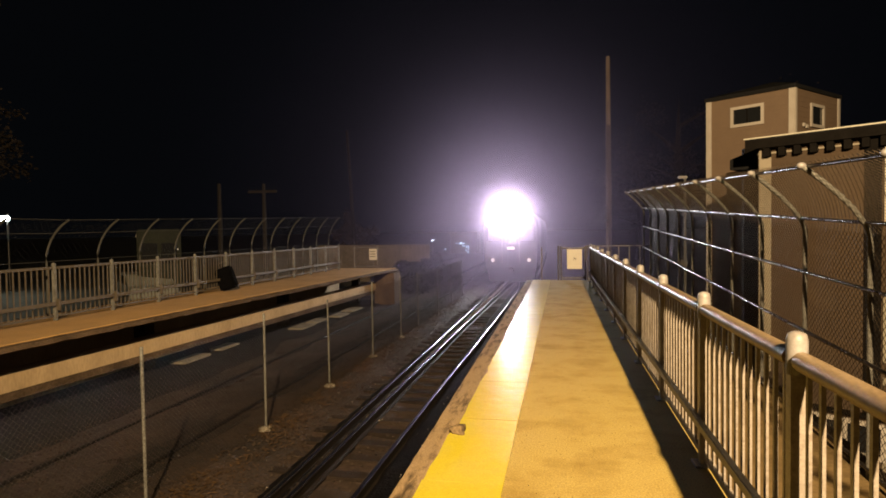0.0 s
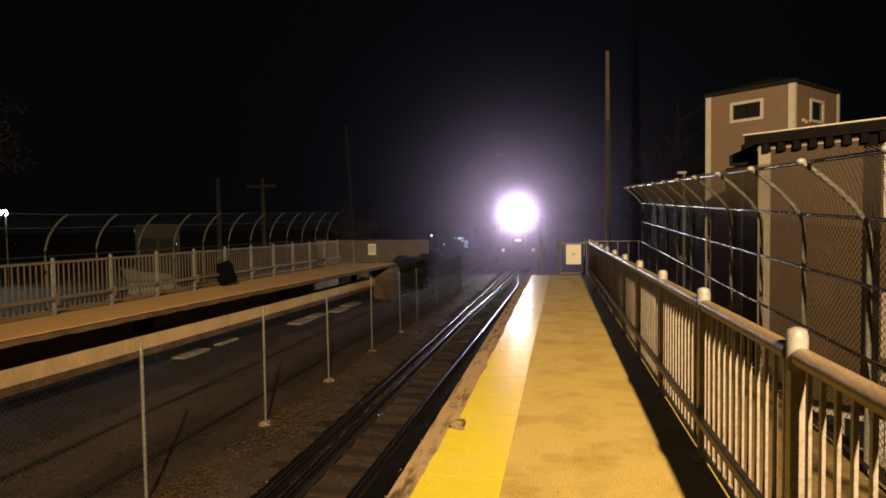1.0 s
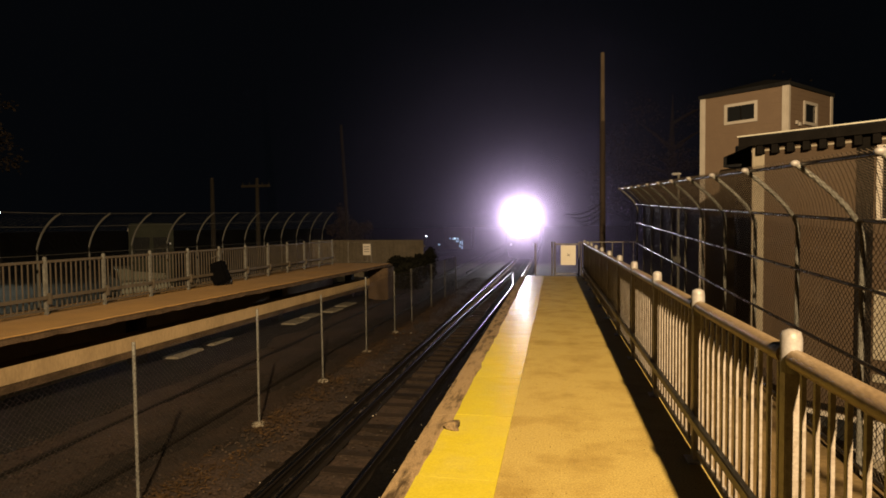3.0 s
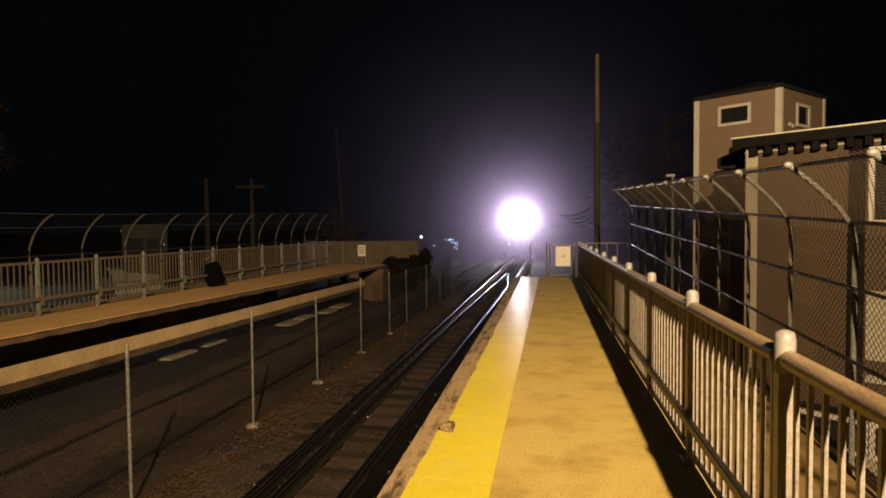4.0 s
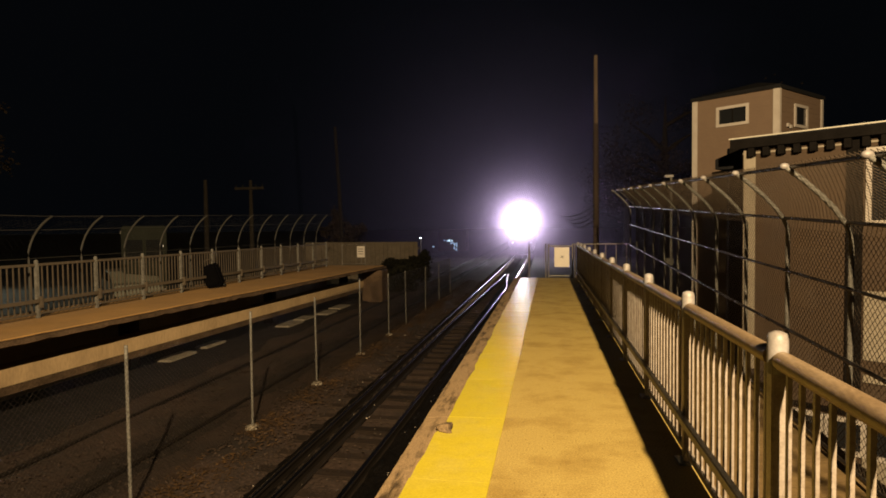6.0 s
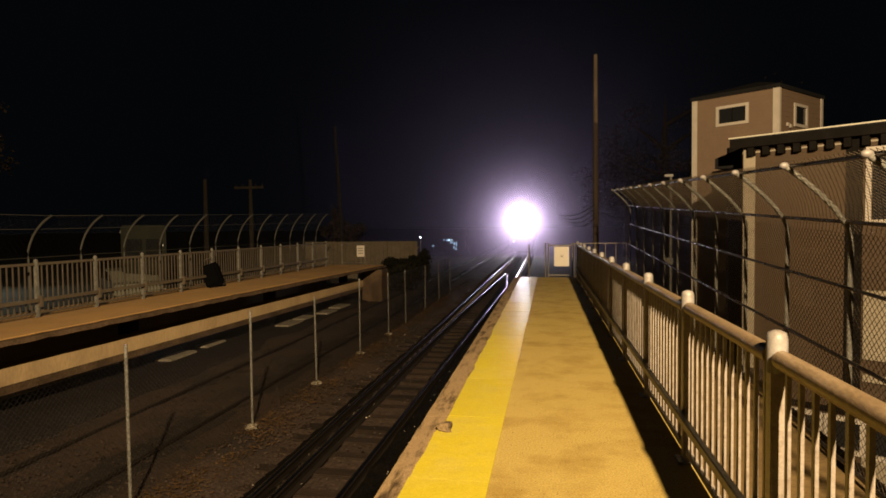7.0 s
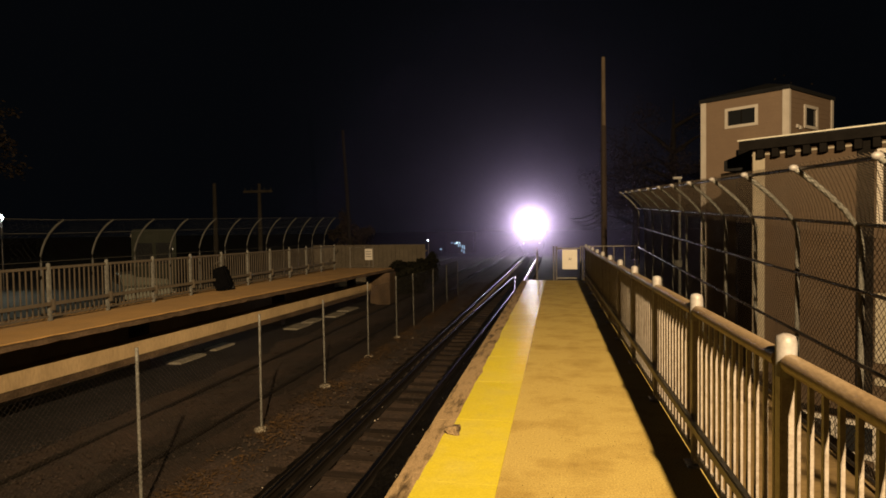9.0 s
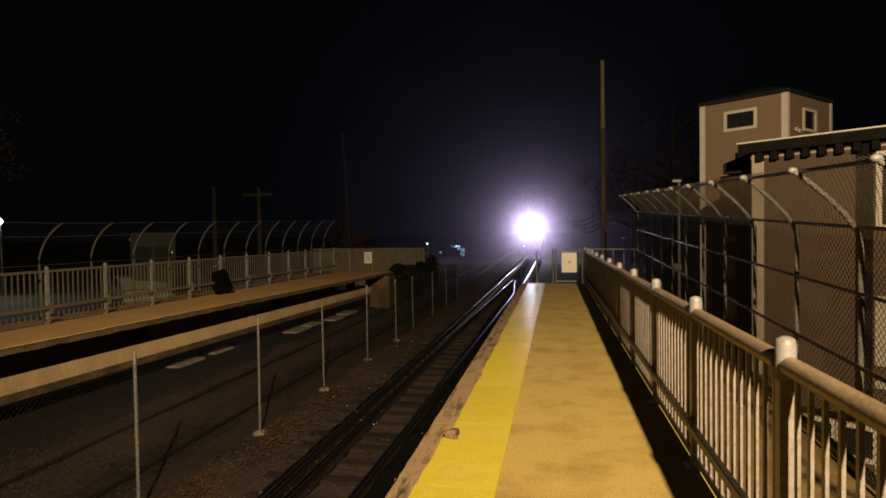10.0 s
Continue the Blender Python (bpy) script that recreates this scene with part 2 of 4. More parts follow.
def part(name, bm, mat, parent=None, label=""):
    """Links a bmesh as one mesh object, under its thing if one is given."""
    bmesh.ops.recalc_face_normals(bm, faces=bm.faces)
    me = bpy.data.meshes.new(name)
    bm.to_mesh(me)
    bm.free()
    for x in (mat if isinstance(mat, (list, tuple)) else [mat]):
        me.materials.append(x)
    ob = new(name, me)
    ob.parent = parent
    if label:
        tagged(ob, label)
    return ob


def twin(ob, name, x, y, z, rz=0.0):
    """A further piece on the same mesh."""
    o = new(name, ob.data)
    o.parent = ob.parent
    o.location, o.rotation_euler = (x, y, z), (0, 0, rz)
    return o


def thing(name, label, category, at=(0, 0, 0), rz=0.0, group="", kind=""):
    ob = new(name)
    ob.location, ob.rotation_euler = at, (0, 0, rz)
    return tagged(ob, label, category, group, kind)


def box(bm, x0, y0, z0, x1, y1, z1, bevel=0.0, mi=0):
    vs = [bm.verts.new(p) for p in ((x0, y0, z0), (x1, y0, z0), (x1, y1, z0), (x0, y1, z0), (x0, y0, z1), (x1, y0, z1), (x1, y1, z1), (x0, y1, z1))]
    fs = [bm.faces.new([vs[i] for i in f]) for f in ((3, 2, 1, 0), (4, 5, 6, 7), (0, 1, 5, 4), (1, 2, 6, 5), (2, 3, 7, 6), (3, 0, 4, 7))]
    for f in fs:
        f.material_index = mi
    if bevel:
        es = list({e for f in fs for e in f.edges})
        bmesh.ops.bevel(bm, geom=es, offset=bevel, segments=2, affect="EDGES")
    return fs


def tube(bm, pts, r, n=8, caps=True, mi=0):
    """A round bar along points; r may be one radius or one for each point."""
    pts = [Vector(p) for p in pts]
    rs = r if isinstance(r, (list, tuple)) else [r] * len(pts)
    rings = []
    for i, p in enumerate(pts):
        d = (pts[min(i + 1, len(pts) - 1)] - pts[max(i - 1, 0)]).normalized()
        a = d.orthogonal().normalized() if abs(d.z) > 0.99 else d.cross(Vector((0, 0, 1))).normalized()
        b = d.cross(a)
        rings.append([bm.verts.new(p + rs[i] * (math.cos(2 * math.pi * k / n) * a + math.sin(2 * math.pi * k / n) * b)) for k in range(n)])
    for q, w in zip(rings, rings[1:]):
        for k in range(n):
            f = bm.faces.new((q[k], q[(k + 1) % n], w[(k + 1) % n], w[k]))
            f.smooth, f.material_index = True, mi
    if caps:
        for ring in (rings[0][::-1], rings[-1]):
            f = bm.faces.new(ring)
            f.material_index = mi
            for e in f.edges:
                e.smooth = False


def panel(bm, outline, depth, axis_u, axis_v, origin):
    """A flat outline in the plane of two axes, given a depth along their normal."""
    u, v, o = Vector(axis_u), Vector(axis_v), Vector(origin)
    n = u.cross(v).normalized() * depth
    a = [bm.verts.new(o + u * x + v * y) for x, y in outline]
    b = [bm.verts.new(o + u * x + v * y + n) for x, y in outline]
    bm.faces.new(a), bm.faces.new(b[::-1])
    for i in range(len(a)):
        j = (i + 1) % len(a)
        bm.faces.new((a[i], b[i], b[j], a[j]))


def wire_mesh(y0, y1, profile, pitch, w):
    """Chain-link: two sets of diagonal wires over a profile of (x, z) points that runs up the fence, from y0 to y1; z rises by slope with y."""
    bm = bmesh.new()
    run = [0.0]
    for (xa, za), (xb, zb) in zip(profile, profile[1:]):
        run.append(run[-1] + math.hypot(xb - xa, zb - za))
    total = run[-1]

    def at(s, y):
        for i in range(len(run) - 1):
            if s <= run[i + 1] + 1e-6:
                k = (s - run[i]) / (run[i + 1] - run[i])
                return profile[i][0] + k * (profile[i + 1][0] - profile[i][0]), y, profile[i][1] + k * (profile[i + 1][1] - profile[i][1])
        return profile[-1][0], y, profile[-1][1]

    for sign in (1, -1):
        y = y0 - (total if sign > 0 else 0)
        while y < y1 + (total if sign < 0 else 0):
            pts = []
            for s in run:
                yy = y + sign * s
                if y0 <= yy <= y1:
                    pts.append(at(s, yy))
            s_in = (y0 - y) if sign > 0 else (y - y1)
            s_out = (y1 - y) if sign > 0 else (y - y0)
            if 0 < s_in < total:
                pts.insert(0, at(s_in, y0 if sign > 0 else y1))
            if 0 < s_out < total:
                pts.append(at(s_out, y1 if sign > 0 else y0))
            if len(pts) > 1:
                tube(bm, pts, w, 3, False)
            y += pitch
    return bm


# ---------------------------------------------------------------- ground and tracks
RAIL_Z, GROUND_Z = -1.30, -1.52


def track_x(y):
    """How far the line has curved to the left of straight at y."""
    return -0.00022 * max(0.0, y - 38.0) ** 2


YARD_Z = -4.2


def build_ground():
    bm = bmesh.new()
    xs = [-2500, -600, -150, -60] + [-30 + 1.5 * i for i in range(14)] + [-8.4 + 0.28 * i for i in range(31)] + [0.4, 2, 3.3, 3.45, 4, 5, 6.5, 8, 11, 15, 16, 40, 150, 600, 2500]
    ys = [-2500, -400, -60, -10] + [0.4 * i for i in range(75)] + [30 + 4 * i for i in range(20)] + [130, 300, 1000, 3500]
    grid = []
    for y in ys:
        row = []
        for x in xs:
            z = GROUND_Z
            if -8.4 <= x <= 0.2 and -10 < y < 100:
                z += 0.05 * (noise.noise((x * 1.1, y * 0.7, 0)) + 0.6 * noise.noise((x * 3, y * 3, 4)))
                z += 0.10 * math.exp(-((x + 4.3) / 0.5) ** 2)
            if 3.4 < x < 15.5 and -10 < y < 13.1:
                z = YARD_Z
            row.append(bm.verts.new((x, y, z)))
        grid.append(row)
    for a, b in zip(grid, grid[1:]):
        for i in range(len(xs) - 1):
            bm.faces.new((a[i], a[i + 1], b[i + 1], b[i])).smooth = True
    tagged(part("ground", bm, M_BALLAST), "dark dirty gravel ground round the railway", "ground", kind="structure")
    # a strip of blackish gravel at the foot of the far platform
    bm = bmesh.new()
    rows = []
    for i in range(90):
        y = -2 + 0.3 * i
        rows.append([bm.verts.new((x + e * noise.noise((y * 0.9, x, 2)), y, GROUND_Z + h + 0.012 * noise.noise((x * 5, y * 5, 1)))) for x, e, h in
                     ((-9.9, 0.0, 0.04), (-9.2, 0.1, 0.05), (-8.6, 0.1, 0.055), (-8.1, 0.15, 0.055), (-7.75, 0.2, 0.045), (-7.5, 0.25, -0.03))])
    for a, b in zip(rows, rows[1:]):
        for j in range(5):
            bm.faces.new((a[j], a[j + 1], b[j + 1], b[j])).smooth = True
    tagged(part("dark_gravel", bm, M_DARK_GRAVEL), "blackish gravel at the foot of the far platform", "gravel", kind="structure")
    bm = bmesh.new()
    box(bm, -80, -30, GROUND_Z - 0.2, -12.0, 70, GROUND_Z + 0.06)
    tagged(part("parking_lot", bm, M_ASPHALT), "dark asphalt car park beside the station", "car park", kind="structure")


def build_stones():
    rnd = random.Random(4)
    verts, faces = [], []
    for i in range(15000):
        y = 3.0 + 30 * rnd.random() ** 1.6
        x = rnd.choice((rnd.uniform(-4.6, -3.2), rnd.uniform(-4.6, -1.2), rnd.uniform(-7.9, -4.4)))
        if abs(x + 3.2) < 0.1 or abs(x + 1.77) < 0.1:
            continue
        s = rnd.uniform(0.010, 0.03)
        z = GROUND_Z + 0.03 + 0.10 * math.exp(-((x + 4.3) / 0.5) ** 2)
        base = len(verts)
        a = rnd.random() * 6.28
        for k in range(4):
            verts.append((x + s * math.cos(a + 1.57 * k) * rnd.uniform(0.7, 1.2), y + s * math.sin(a + 1.57 * k) * rnd.uniform(0.7, 1.2), z + s * rnd.uniform(-0.4, 0.1)))
        verts.append((x, y, z + s * rnd.uniform(0.2, 0.5)))
        verts.append((x, y, z - s * 0.7))
        for k in range(4):
            faces.append((base + k, base + (k + 1) % 4, base + 4))
            faces.append((base + (k + 1) % 4, base + k, base + 5))
    me = bpy.data.meshes.new("ballast_stones")
    me.from_pydata(verts, [], faces)
    me.materials.append(M_STONE)
    tagged(new("ballast_stones", me), "loose brown ballast stones along the tracks", "ballast", kind="stuff")


def build_debris():
    """Dry straw, leaves and chips washed up along the fence's foot, and pale pebbles in the track, many standing in for
    glints.
    """
    rnd = random.Random(12)
    verts, faces = [], []
    for i in range(9000):
        y = 2.6 + 22 * rnd.random() ** 1.5
        x = rnd.gauss(-4.22, 0.20) - 0.02 * max(0.0, 6.0 - y)
        if x > -3.75 or noise.noise((x * 2.2, y * 1.3, 7)) < -0.12:
            continue
        z = GROUND_Z + 0.05 + 0.10 * math.exp(-((x + 4.3) / 0.5) ** 2) + rnd.uniform(0.0, 0.03)
        a, l, w = rnd.random() * 6.28, rnd.uniform(0.015, 0.055), rnd.uniform(0.003, 0.010)
        d = Vector((math.cos(a), math.sin(a), rnd.uniform(-0.3, 0.3))) * l
        e = Vector((-math.sin(a), math.cos(a), rnd.uniform(-0.5, 0.5))) * w
        c, b = Vector((x, y, z)), len(verts)
        verts += [tuple(c - d), tuple(c + e), tuple(c + d), tuple(c - e), tuple(c + Vector((0, 0, 0.4 * w)))]
        faces += [(b, b + 1, b + 4), (b + 1, b + 2, b + 4), (b + 2, b + 3, b + 4), (b + 3, b, b + 4), (b + 3, b + 2, b + 1, b)]
    me = bpy.data.meshes.new("dry_debris")
    me.from_pydata(verts, [], faces)
    me.materials.append(M_STRAW)
    tagged(new("dry_debris", me), "dry straw and leaf litter along the fence's foot", "litter", kind="stuff")
    # pale pebbles; those beside the rails imitate glints with white specks
    bm = bmesh.new()
    for i in range(260):
        x, y = rnd.choice((rnd.uniform(-3.0, -1.9), rnd.gauss(-3.3, 0.16), rnd.gauss(-1.66, 0.10), rnd.gauss(-1.92, 0.08), rnd.uniform(-4.3, -3.5))), 3.2 + 16 * rnd.random() ** 1.3
        r = 0.003 + 0.006 * rnd.random() ** 2 if i > 4 else 0.016
        q = bmesh.ops.create_icosphere(bm, subdivisions=1, radius=r)["verts"]
        for v in q:
            v.co = Vector((v.co.x * rnd.uniform(0.8, 1.4) + x, v.co.y * rnd.uniform(0.8, 1.3) + y, v.co.z * 0.8 + GROUND_Z + 0.09))
    tagged(part("pebbles", bm, M_PEBBLE_GLINT), "small whitish pebbles in the track, many imitating glints along the rails", "pebbles", kind="stuff")


def rail_piece(name, path, parent, top=RAIL_Z, polished=True):
    """A flat-bottomed rail along a path of (x, y)."""
    prof = [(-0.07, -0.17), (-0.07, -0.155), (-0.012, -0.135), (-0.012, -0.045), (-0.036, -0.035), (-0.036, -0.014), (-0.031, -0.005), (-0.016, -0.001),
            (0.016, -0.001), (0.031, -0.005), (0.036, -0.014), (0.036, -0.035), (0.012, -0.045), (0.012, -0.135), (0.07, -0.155), (0.07, -0.17)]
    bm = bmesh.new()
    rings = [[bm.verts.new((x + px, y, top + pz)) for px, pz in prof] for x, y in path]
    for q, w in zip(rings, rings[1:]):
        for k in range(len(prof)):
            f = bm.faces.new((q[k], q[(k + 1) % len(prof)], w[(k + 1) % len(prof)], w[k]))
            f.material_index = 1 if polished and k in (6, 7, 8) else 0
            f.smooth = k in (5, 6, 7, 8, 9)
    bm.faces.new(rings[0]), bm.faces.new(rings[-1][::-1])
    return part(name, bm, [M_RUST, M_HEAD], parent)


def build_track(name, label, cx, guards, sunk=0.0):
    tr = thing(name, label, "railway track", kind="structure")
    ys = [-8 + 4 * i for i in range(13)] + [44 + 4 * i for i in range(40)]
    for s in (-1, 1):
        split = 11 if sunk else 0
        if split:
            rail_piece("rail", [(cx + s * 0.7175, y) for y in ys[:split + 1]], tr, GROUND_Z + 0.07, polished=False)
        rail_piece("rail", [(cx + s * 0.7175 + track_x(y), y) for y in ys[split:]], tr)
    if guards:
        left = ((-0.49, -8), (-0.49, 6), (-0.48, 13), (-0.445, 18), (-0.33, 24), (-0.20, 30), (-0.10, 36))
        right = ((0.22, -8), (0.23, 6), (0.28, 10), (0.34, 13), (0.42, 18), (0.48, 23), (0.52, 26), (0.54, 27.8), (0.45, 29.5), (0.27, 32), (0.12, 34.5), (0.06, 36))
        for p in (left, right):
            rail_piece("guard_rail", [(cx + a, b) for a, b in p], tr, RAIL_Z - 0.01)
    bm = bmesh.new()
    box(bm, -1.28, -0.11, -0.18, 1.28, 0.11, 0.0, 0.015)
    tie = part("tie", bm, M_TIE, tr)
    tie.location = (cx, -3, RAIL_Z - 0.168 - sunk)
    rnd = random.Random(7)
    for i in range(1, 170):
        y = -3 + 0.54 * i
        twin(tie, "tie", cx + track_x(y) + rnd.uniform(-0.05, 0.05), y + rnd.uniform(-0.03, 0.03), RAIL_Z - 0.168 - sunk - rnd.uniform(0, 0.012), rnd.uniform(-0.02, 0.02))
    if not sunk:
        for s in (-1, 1):
            bm = bmesh.new()
            for i in range(110):
                y = -3 + 0.54 * i
                c = cx + s * 0.7175 + track_x(y)
                z = RAIL_Z - 0.166
                box(bm, c - 0.17, y - 0.09, z, c + 0.17, y + 0.09, z + 0.018)
                for dx, dy in ((-0.095, -0.05), (0.095, 0.05), (-0.095, 0.045), (0.095, -0.05)):
                    dx, dy = dx + rnd.uniform(-0.008, 0.008), dy + rnd.uniform(-0.02, 0.02)
                    box(bm, c + dx - 0.017, y + dy - 0.014, z + 0.018, c + dx + 0.017, y + dy + 0.014, z + 0.066)
            tagged(part("tie_plates", bm, M_SPIKE, tr, "worn steel tie plates with spikes"), "worn steel tie plates with spikes", kind="stuff")
    # darker strips that run along both rails, black on the used track
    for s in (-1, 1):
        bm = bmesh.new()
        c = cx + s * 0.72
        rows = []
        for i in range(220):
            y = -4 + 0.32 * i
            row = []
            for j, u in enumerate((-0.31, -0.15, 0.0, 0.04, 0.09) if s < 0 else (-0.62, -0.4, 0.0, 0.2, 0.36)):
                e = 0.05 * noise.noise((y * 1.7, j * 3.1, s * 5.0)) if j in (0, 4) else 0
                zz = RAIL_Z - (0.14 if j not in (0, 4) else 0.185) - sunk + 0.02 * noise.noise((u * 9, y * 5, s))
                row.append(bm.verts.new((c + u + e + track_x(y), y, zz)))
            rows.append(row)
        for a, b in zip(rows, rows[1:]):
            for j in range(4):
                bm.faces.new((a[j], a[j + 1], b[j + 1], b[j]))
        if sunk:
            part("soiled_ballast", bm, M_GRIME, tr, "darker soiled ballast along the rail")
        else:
            part("black_ballast", bm, M_BLACK_BALLAST, tr, "black ballast along the rail")
    return tr


# ---------------------------------------------------------------- platforms


def build_near_platform():
    pf = thing("platform", "worn concrete station platform with a yellow edge", "platform", kind="structure")
    bm = bmesh.new()
    box(bm, -0.98, -2.6, -0.55, 1.0, 18.42, -0.03)
    part("deck_slab", bm, M_FASCIA, pf)
    for i in range(2, 9):
        bm = bmesh.new()
        box(bm, -0.80, -6.2 + 3 * i, -1.6, -0.45, -5.85 + 3 * i, -0.552)
        part("pier", bm, M_FASCIA, pf)
        bm = bmesh.new()
        box(bm, 0.45, -6.2 + 3 * i, -1.6, 0.80, -5.85 + 3 * i, -0.552)
        part("pier", bm, M_FASCIA, pf)
    y = -2.6
    rnd = random.Random(2)
    seam = lambda q: -0.365 + 0.006 * (q - 3.4)
    while y < 18.3:
        y2 = min(y + 3.66, 18.42)
        bm = bmesh.new()
        panel(bm, [(seam(y), y + 0.001), (1.0, y + 0.001), (1.0, y2 - 0.001), (seam(y2), y2 - 0.001)], 0.028, (1, 0, 0), (0, 1, 0), (0, 0, -0.028))
        part("concrete_panel", bm, M_CONCRETE, pf)
        y = y2
    y = -2.6
    while y < 18.3:
        y2 = min(y + 1.22, 18.42)
        bm = bmesh.new()
        z = 0.002
        # the outer side of each panel is chipped
        out = [(seam(y) - 0.0006, y + 0.0015)]
        n = 7
        left = []
        for k in range(n):
            yy = y + 0.0015 + (y2 - y - 0.003) * k / (n - 1)
            left.append(((-0.885 if yy < 4.5 else -0.83) + rnd.uniform(-0.008, 0.02) * (1 if rnd.random() < 0.5 else 0.3), yy))
        out = out + left + [(seam(y2) - 0.0006, y2 - 0.0015)]
        panel(bm, out, 0.03, (1, 0, 0), (0, 1, 0), (0, 0, z - 0.03))
        # no two panels lie quite level
        tx, ty = rnd.uniform(-0.003, 0.003), rnd.uniform(-0.0012, 0.0012)
        for v in bm.verts:
            v.co.z += 0.003 + tx * (v.co.x + 0.6) + ty * (v.co.y - (y + y2) / 2)
        part("yellow_panel", bm, M_YELLOW, pf)
        y = y2
    y = -2.6
    while y < 18.3:
        y2 = min(y + 2.44, 18.42)
        bm = bmesh.new()
        cols = []
        n = 26
        for k in range(n + 1):
            yy = y + 0.004 + (y2 - y - 0.008) * k / n
            wob = 0.006 * noise.noise((yy * 4, 1.0, 0)) + 0.005 * noise.noise((yy * 11, 7.0, 0))
            zt = -0.006 - 0.008 * max(0, noise.noise((yy * 5, 3.0, 0)))
            cols.append([bm.verts.new(p) for p in ((-0.80, yy, -0.03), (-0.80, yy, zt + 0.004), (-0.93, yy, zt), (-1.035 + wob, yy, zt - 0.012), (-1.05 + wob, yy, -0.06), (-1.05, yy, -0.26), (-0.985, yy, -0.26))])
        for a, b in zip(cols, cols[1:]):
            for j in range(6):
                bm.faces.new((a[j], a[j + 1], b[j + 1], b[j]))
        bm.faces.new(cols[0][::-1]), bm.faces.new(cols[-1])
        part("edge_timber", bm, M_TIMBER, pf)
        y = y2
    # a broken lump on the edge
    bm = bmesh.new()
    bmesh.ops.create_icosphere(bm, subdivisions=2, radius=0.07)
    for v in bm.verts:
        v.co *= 1 + 0.8 * noise.noise(v.co * 23) + 0.4 * noise.noise(v.co * 60)
        v.co.z = max(v.co.z * 0.75, -0.02)
    ob = part("concrete_lump", bm, M_LUMP)
    ob.location = (-0.795, 4.39, 0.015)
    tagged(ob, "broken lump of concrete on the platform edge", "rubble")


def build_near_railing():
    X, TOP = 0.93, 1.05
    rl = thing("railing", "cream-painted steel railing with round handrail and capped posts", "railing")
    ys = [2.54 + 1.5 * k for k in range(-3, 11)]
    for y in ys:
        bm = bmesh.new()
        box(bm, X - 0.032, y - 0.032, 0.0, X + 0.032, y + 0.032, TOP - 0.01, 0.005)
        p = part("post", bm, M_RAILPAINT, rl)
        bm = bmesh.new()
        tube(bm, [(X, y, TOP - 0.06), (X, y, TOP + 0.08), (X, y, TOP + 0.105), (X, y, TOP + 0.115)], [0.041, 0.041, 0.035, 0.014], 14)
        part("cap", bm, M_CAP, p, "pale rounded post cap")
        bm = bmesh.new()
        box(bm, X - 0.07, y - 0.07, 0.001, X + 0.07, y + 0.07, 0.016, 0.003)
        part("base_plate", bm, M_RAILPAINT, p)
    for a, b in zip(ys, ys[1:]):
        bm = bmesh.new()
        tube(bm, [(X, a + 0.05, TOP), (X, b - 0.05, TOP)], 0.04, 12)
        part("handrail", bm, M_GRIP, rl)
        bm = bmesh.new()
        box(bm, X - 0.018, a + 0.04, 0.055, X + 0.018, b - 0.04, 0.095, 0.004)
        part("bottom_rail", bm, M_RAILPAINT, rl)
        bm = bmesh.new()
        box(bm, X - 0.075, a - 0.01, 0.29, X - 0.035, b + 0.01, 0.345, 0.006)
        part("mid_rail", bm, M_GREY, rl, "grey steel mid rail")
    bm = bmesh.new()
    box(bm, -0.0085, -0.0095, 0.08, 0.0085, 0.0095, TOP - 0.03)
    bal = part("baluster", bm, M_RAILPAINT, rl)
    bal.location = (X, ys[0] + 0.14, 0)
    for a in ys[:-1]:
        for k in range(12):
            if a == ys[0] and k == 0:
                continue
            twin(bal, "baluster", X, a + 0.115 + 0.1154 * k, 0)
    # the gate with its sign across the platform's end
    gt = thing("end_gate", "grey steel tube gate across the platform's end", "gate")
    for x, h in ((-0.55, 1.05), (-0.03, 1.1), (0.06, 1.1), (0.80, 1.1)):
        bm = bmesh.new()
        tube(bm, [(x, 18.3, 0), (x, 18.3, h)], 0.022, 8)
        part("gate_post", bm, M_GALV, gt)
    for z in (0.08, 1.02):
        bm = bmesh.new()
        tube(bm, [(0.06, 18.3, z), (0.80, 18.3, z)], 0.02, 8)
        part("gate_rail", bm, M_GALV, gt)
    sg = thing("warning_sign", "pale notice board with a small dark symbol on the end gate", "sign")
    bm = bmesh.new()
    box(bm, 0.24, 18.255, 0.36, 0.70, 18.275, 0.98, 0.006)
    part("sign_sheet", bm, M_SIGN, sg)
    bm = bmesh.new()
    for a in (0.5, 2.2):
        d = Vector((math.cos(a), 0, math.sin(a))) * 0.06
        c = Vector((0.48, 18.25, 0.68))
        tube(bm, [c - d, c + d], 0.008, 5)
    part("sign_symbol", bm, M_INK, sg)
    # the railing that turns off beyond the gate
    fr = thing("cross_railing", "dark steel railing beyond the platform's end", "railing")
    for k in range(7):
        bm = bmesh.new()
        tube(bm, [(1.0 + 0.36 * k, 21.0, -0.4), (1.0 + 0.36 * k, 21.0, 1.0)], 0.018, 6)
        part("post", bm, M_GALV, fr)
    bm = bmesh.new()
    tube(bm, [(0.95, 21.0, 1.0), (3.2, 21.0, 1.0)], 0.02, 6)
    part("top_rail", bm, M_GALV, fr)


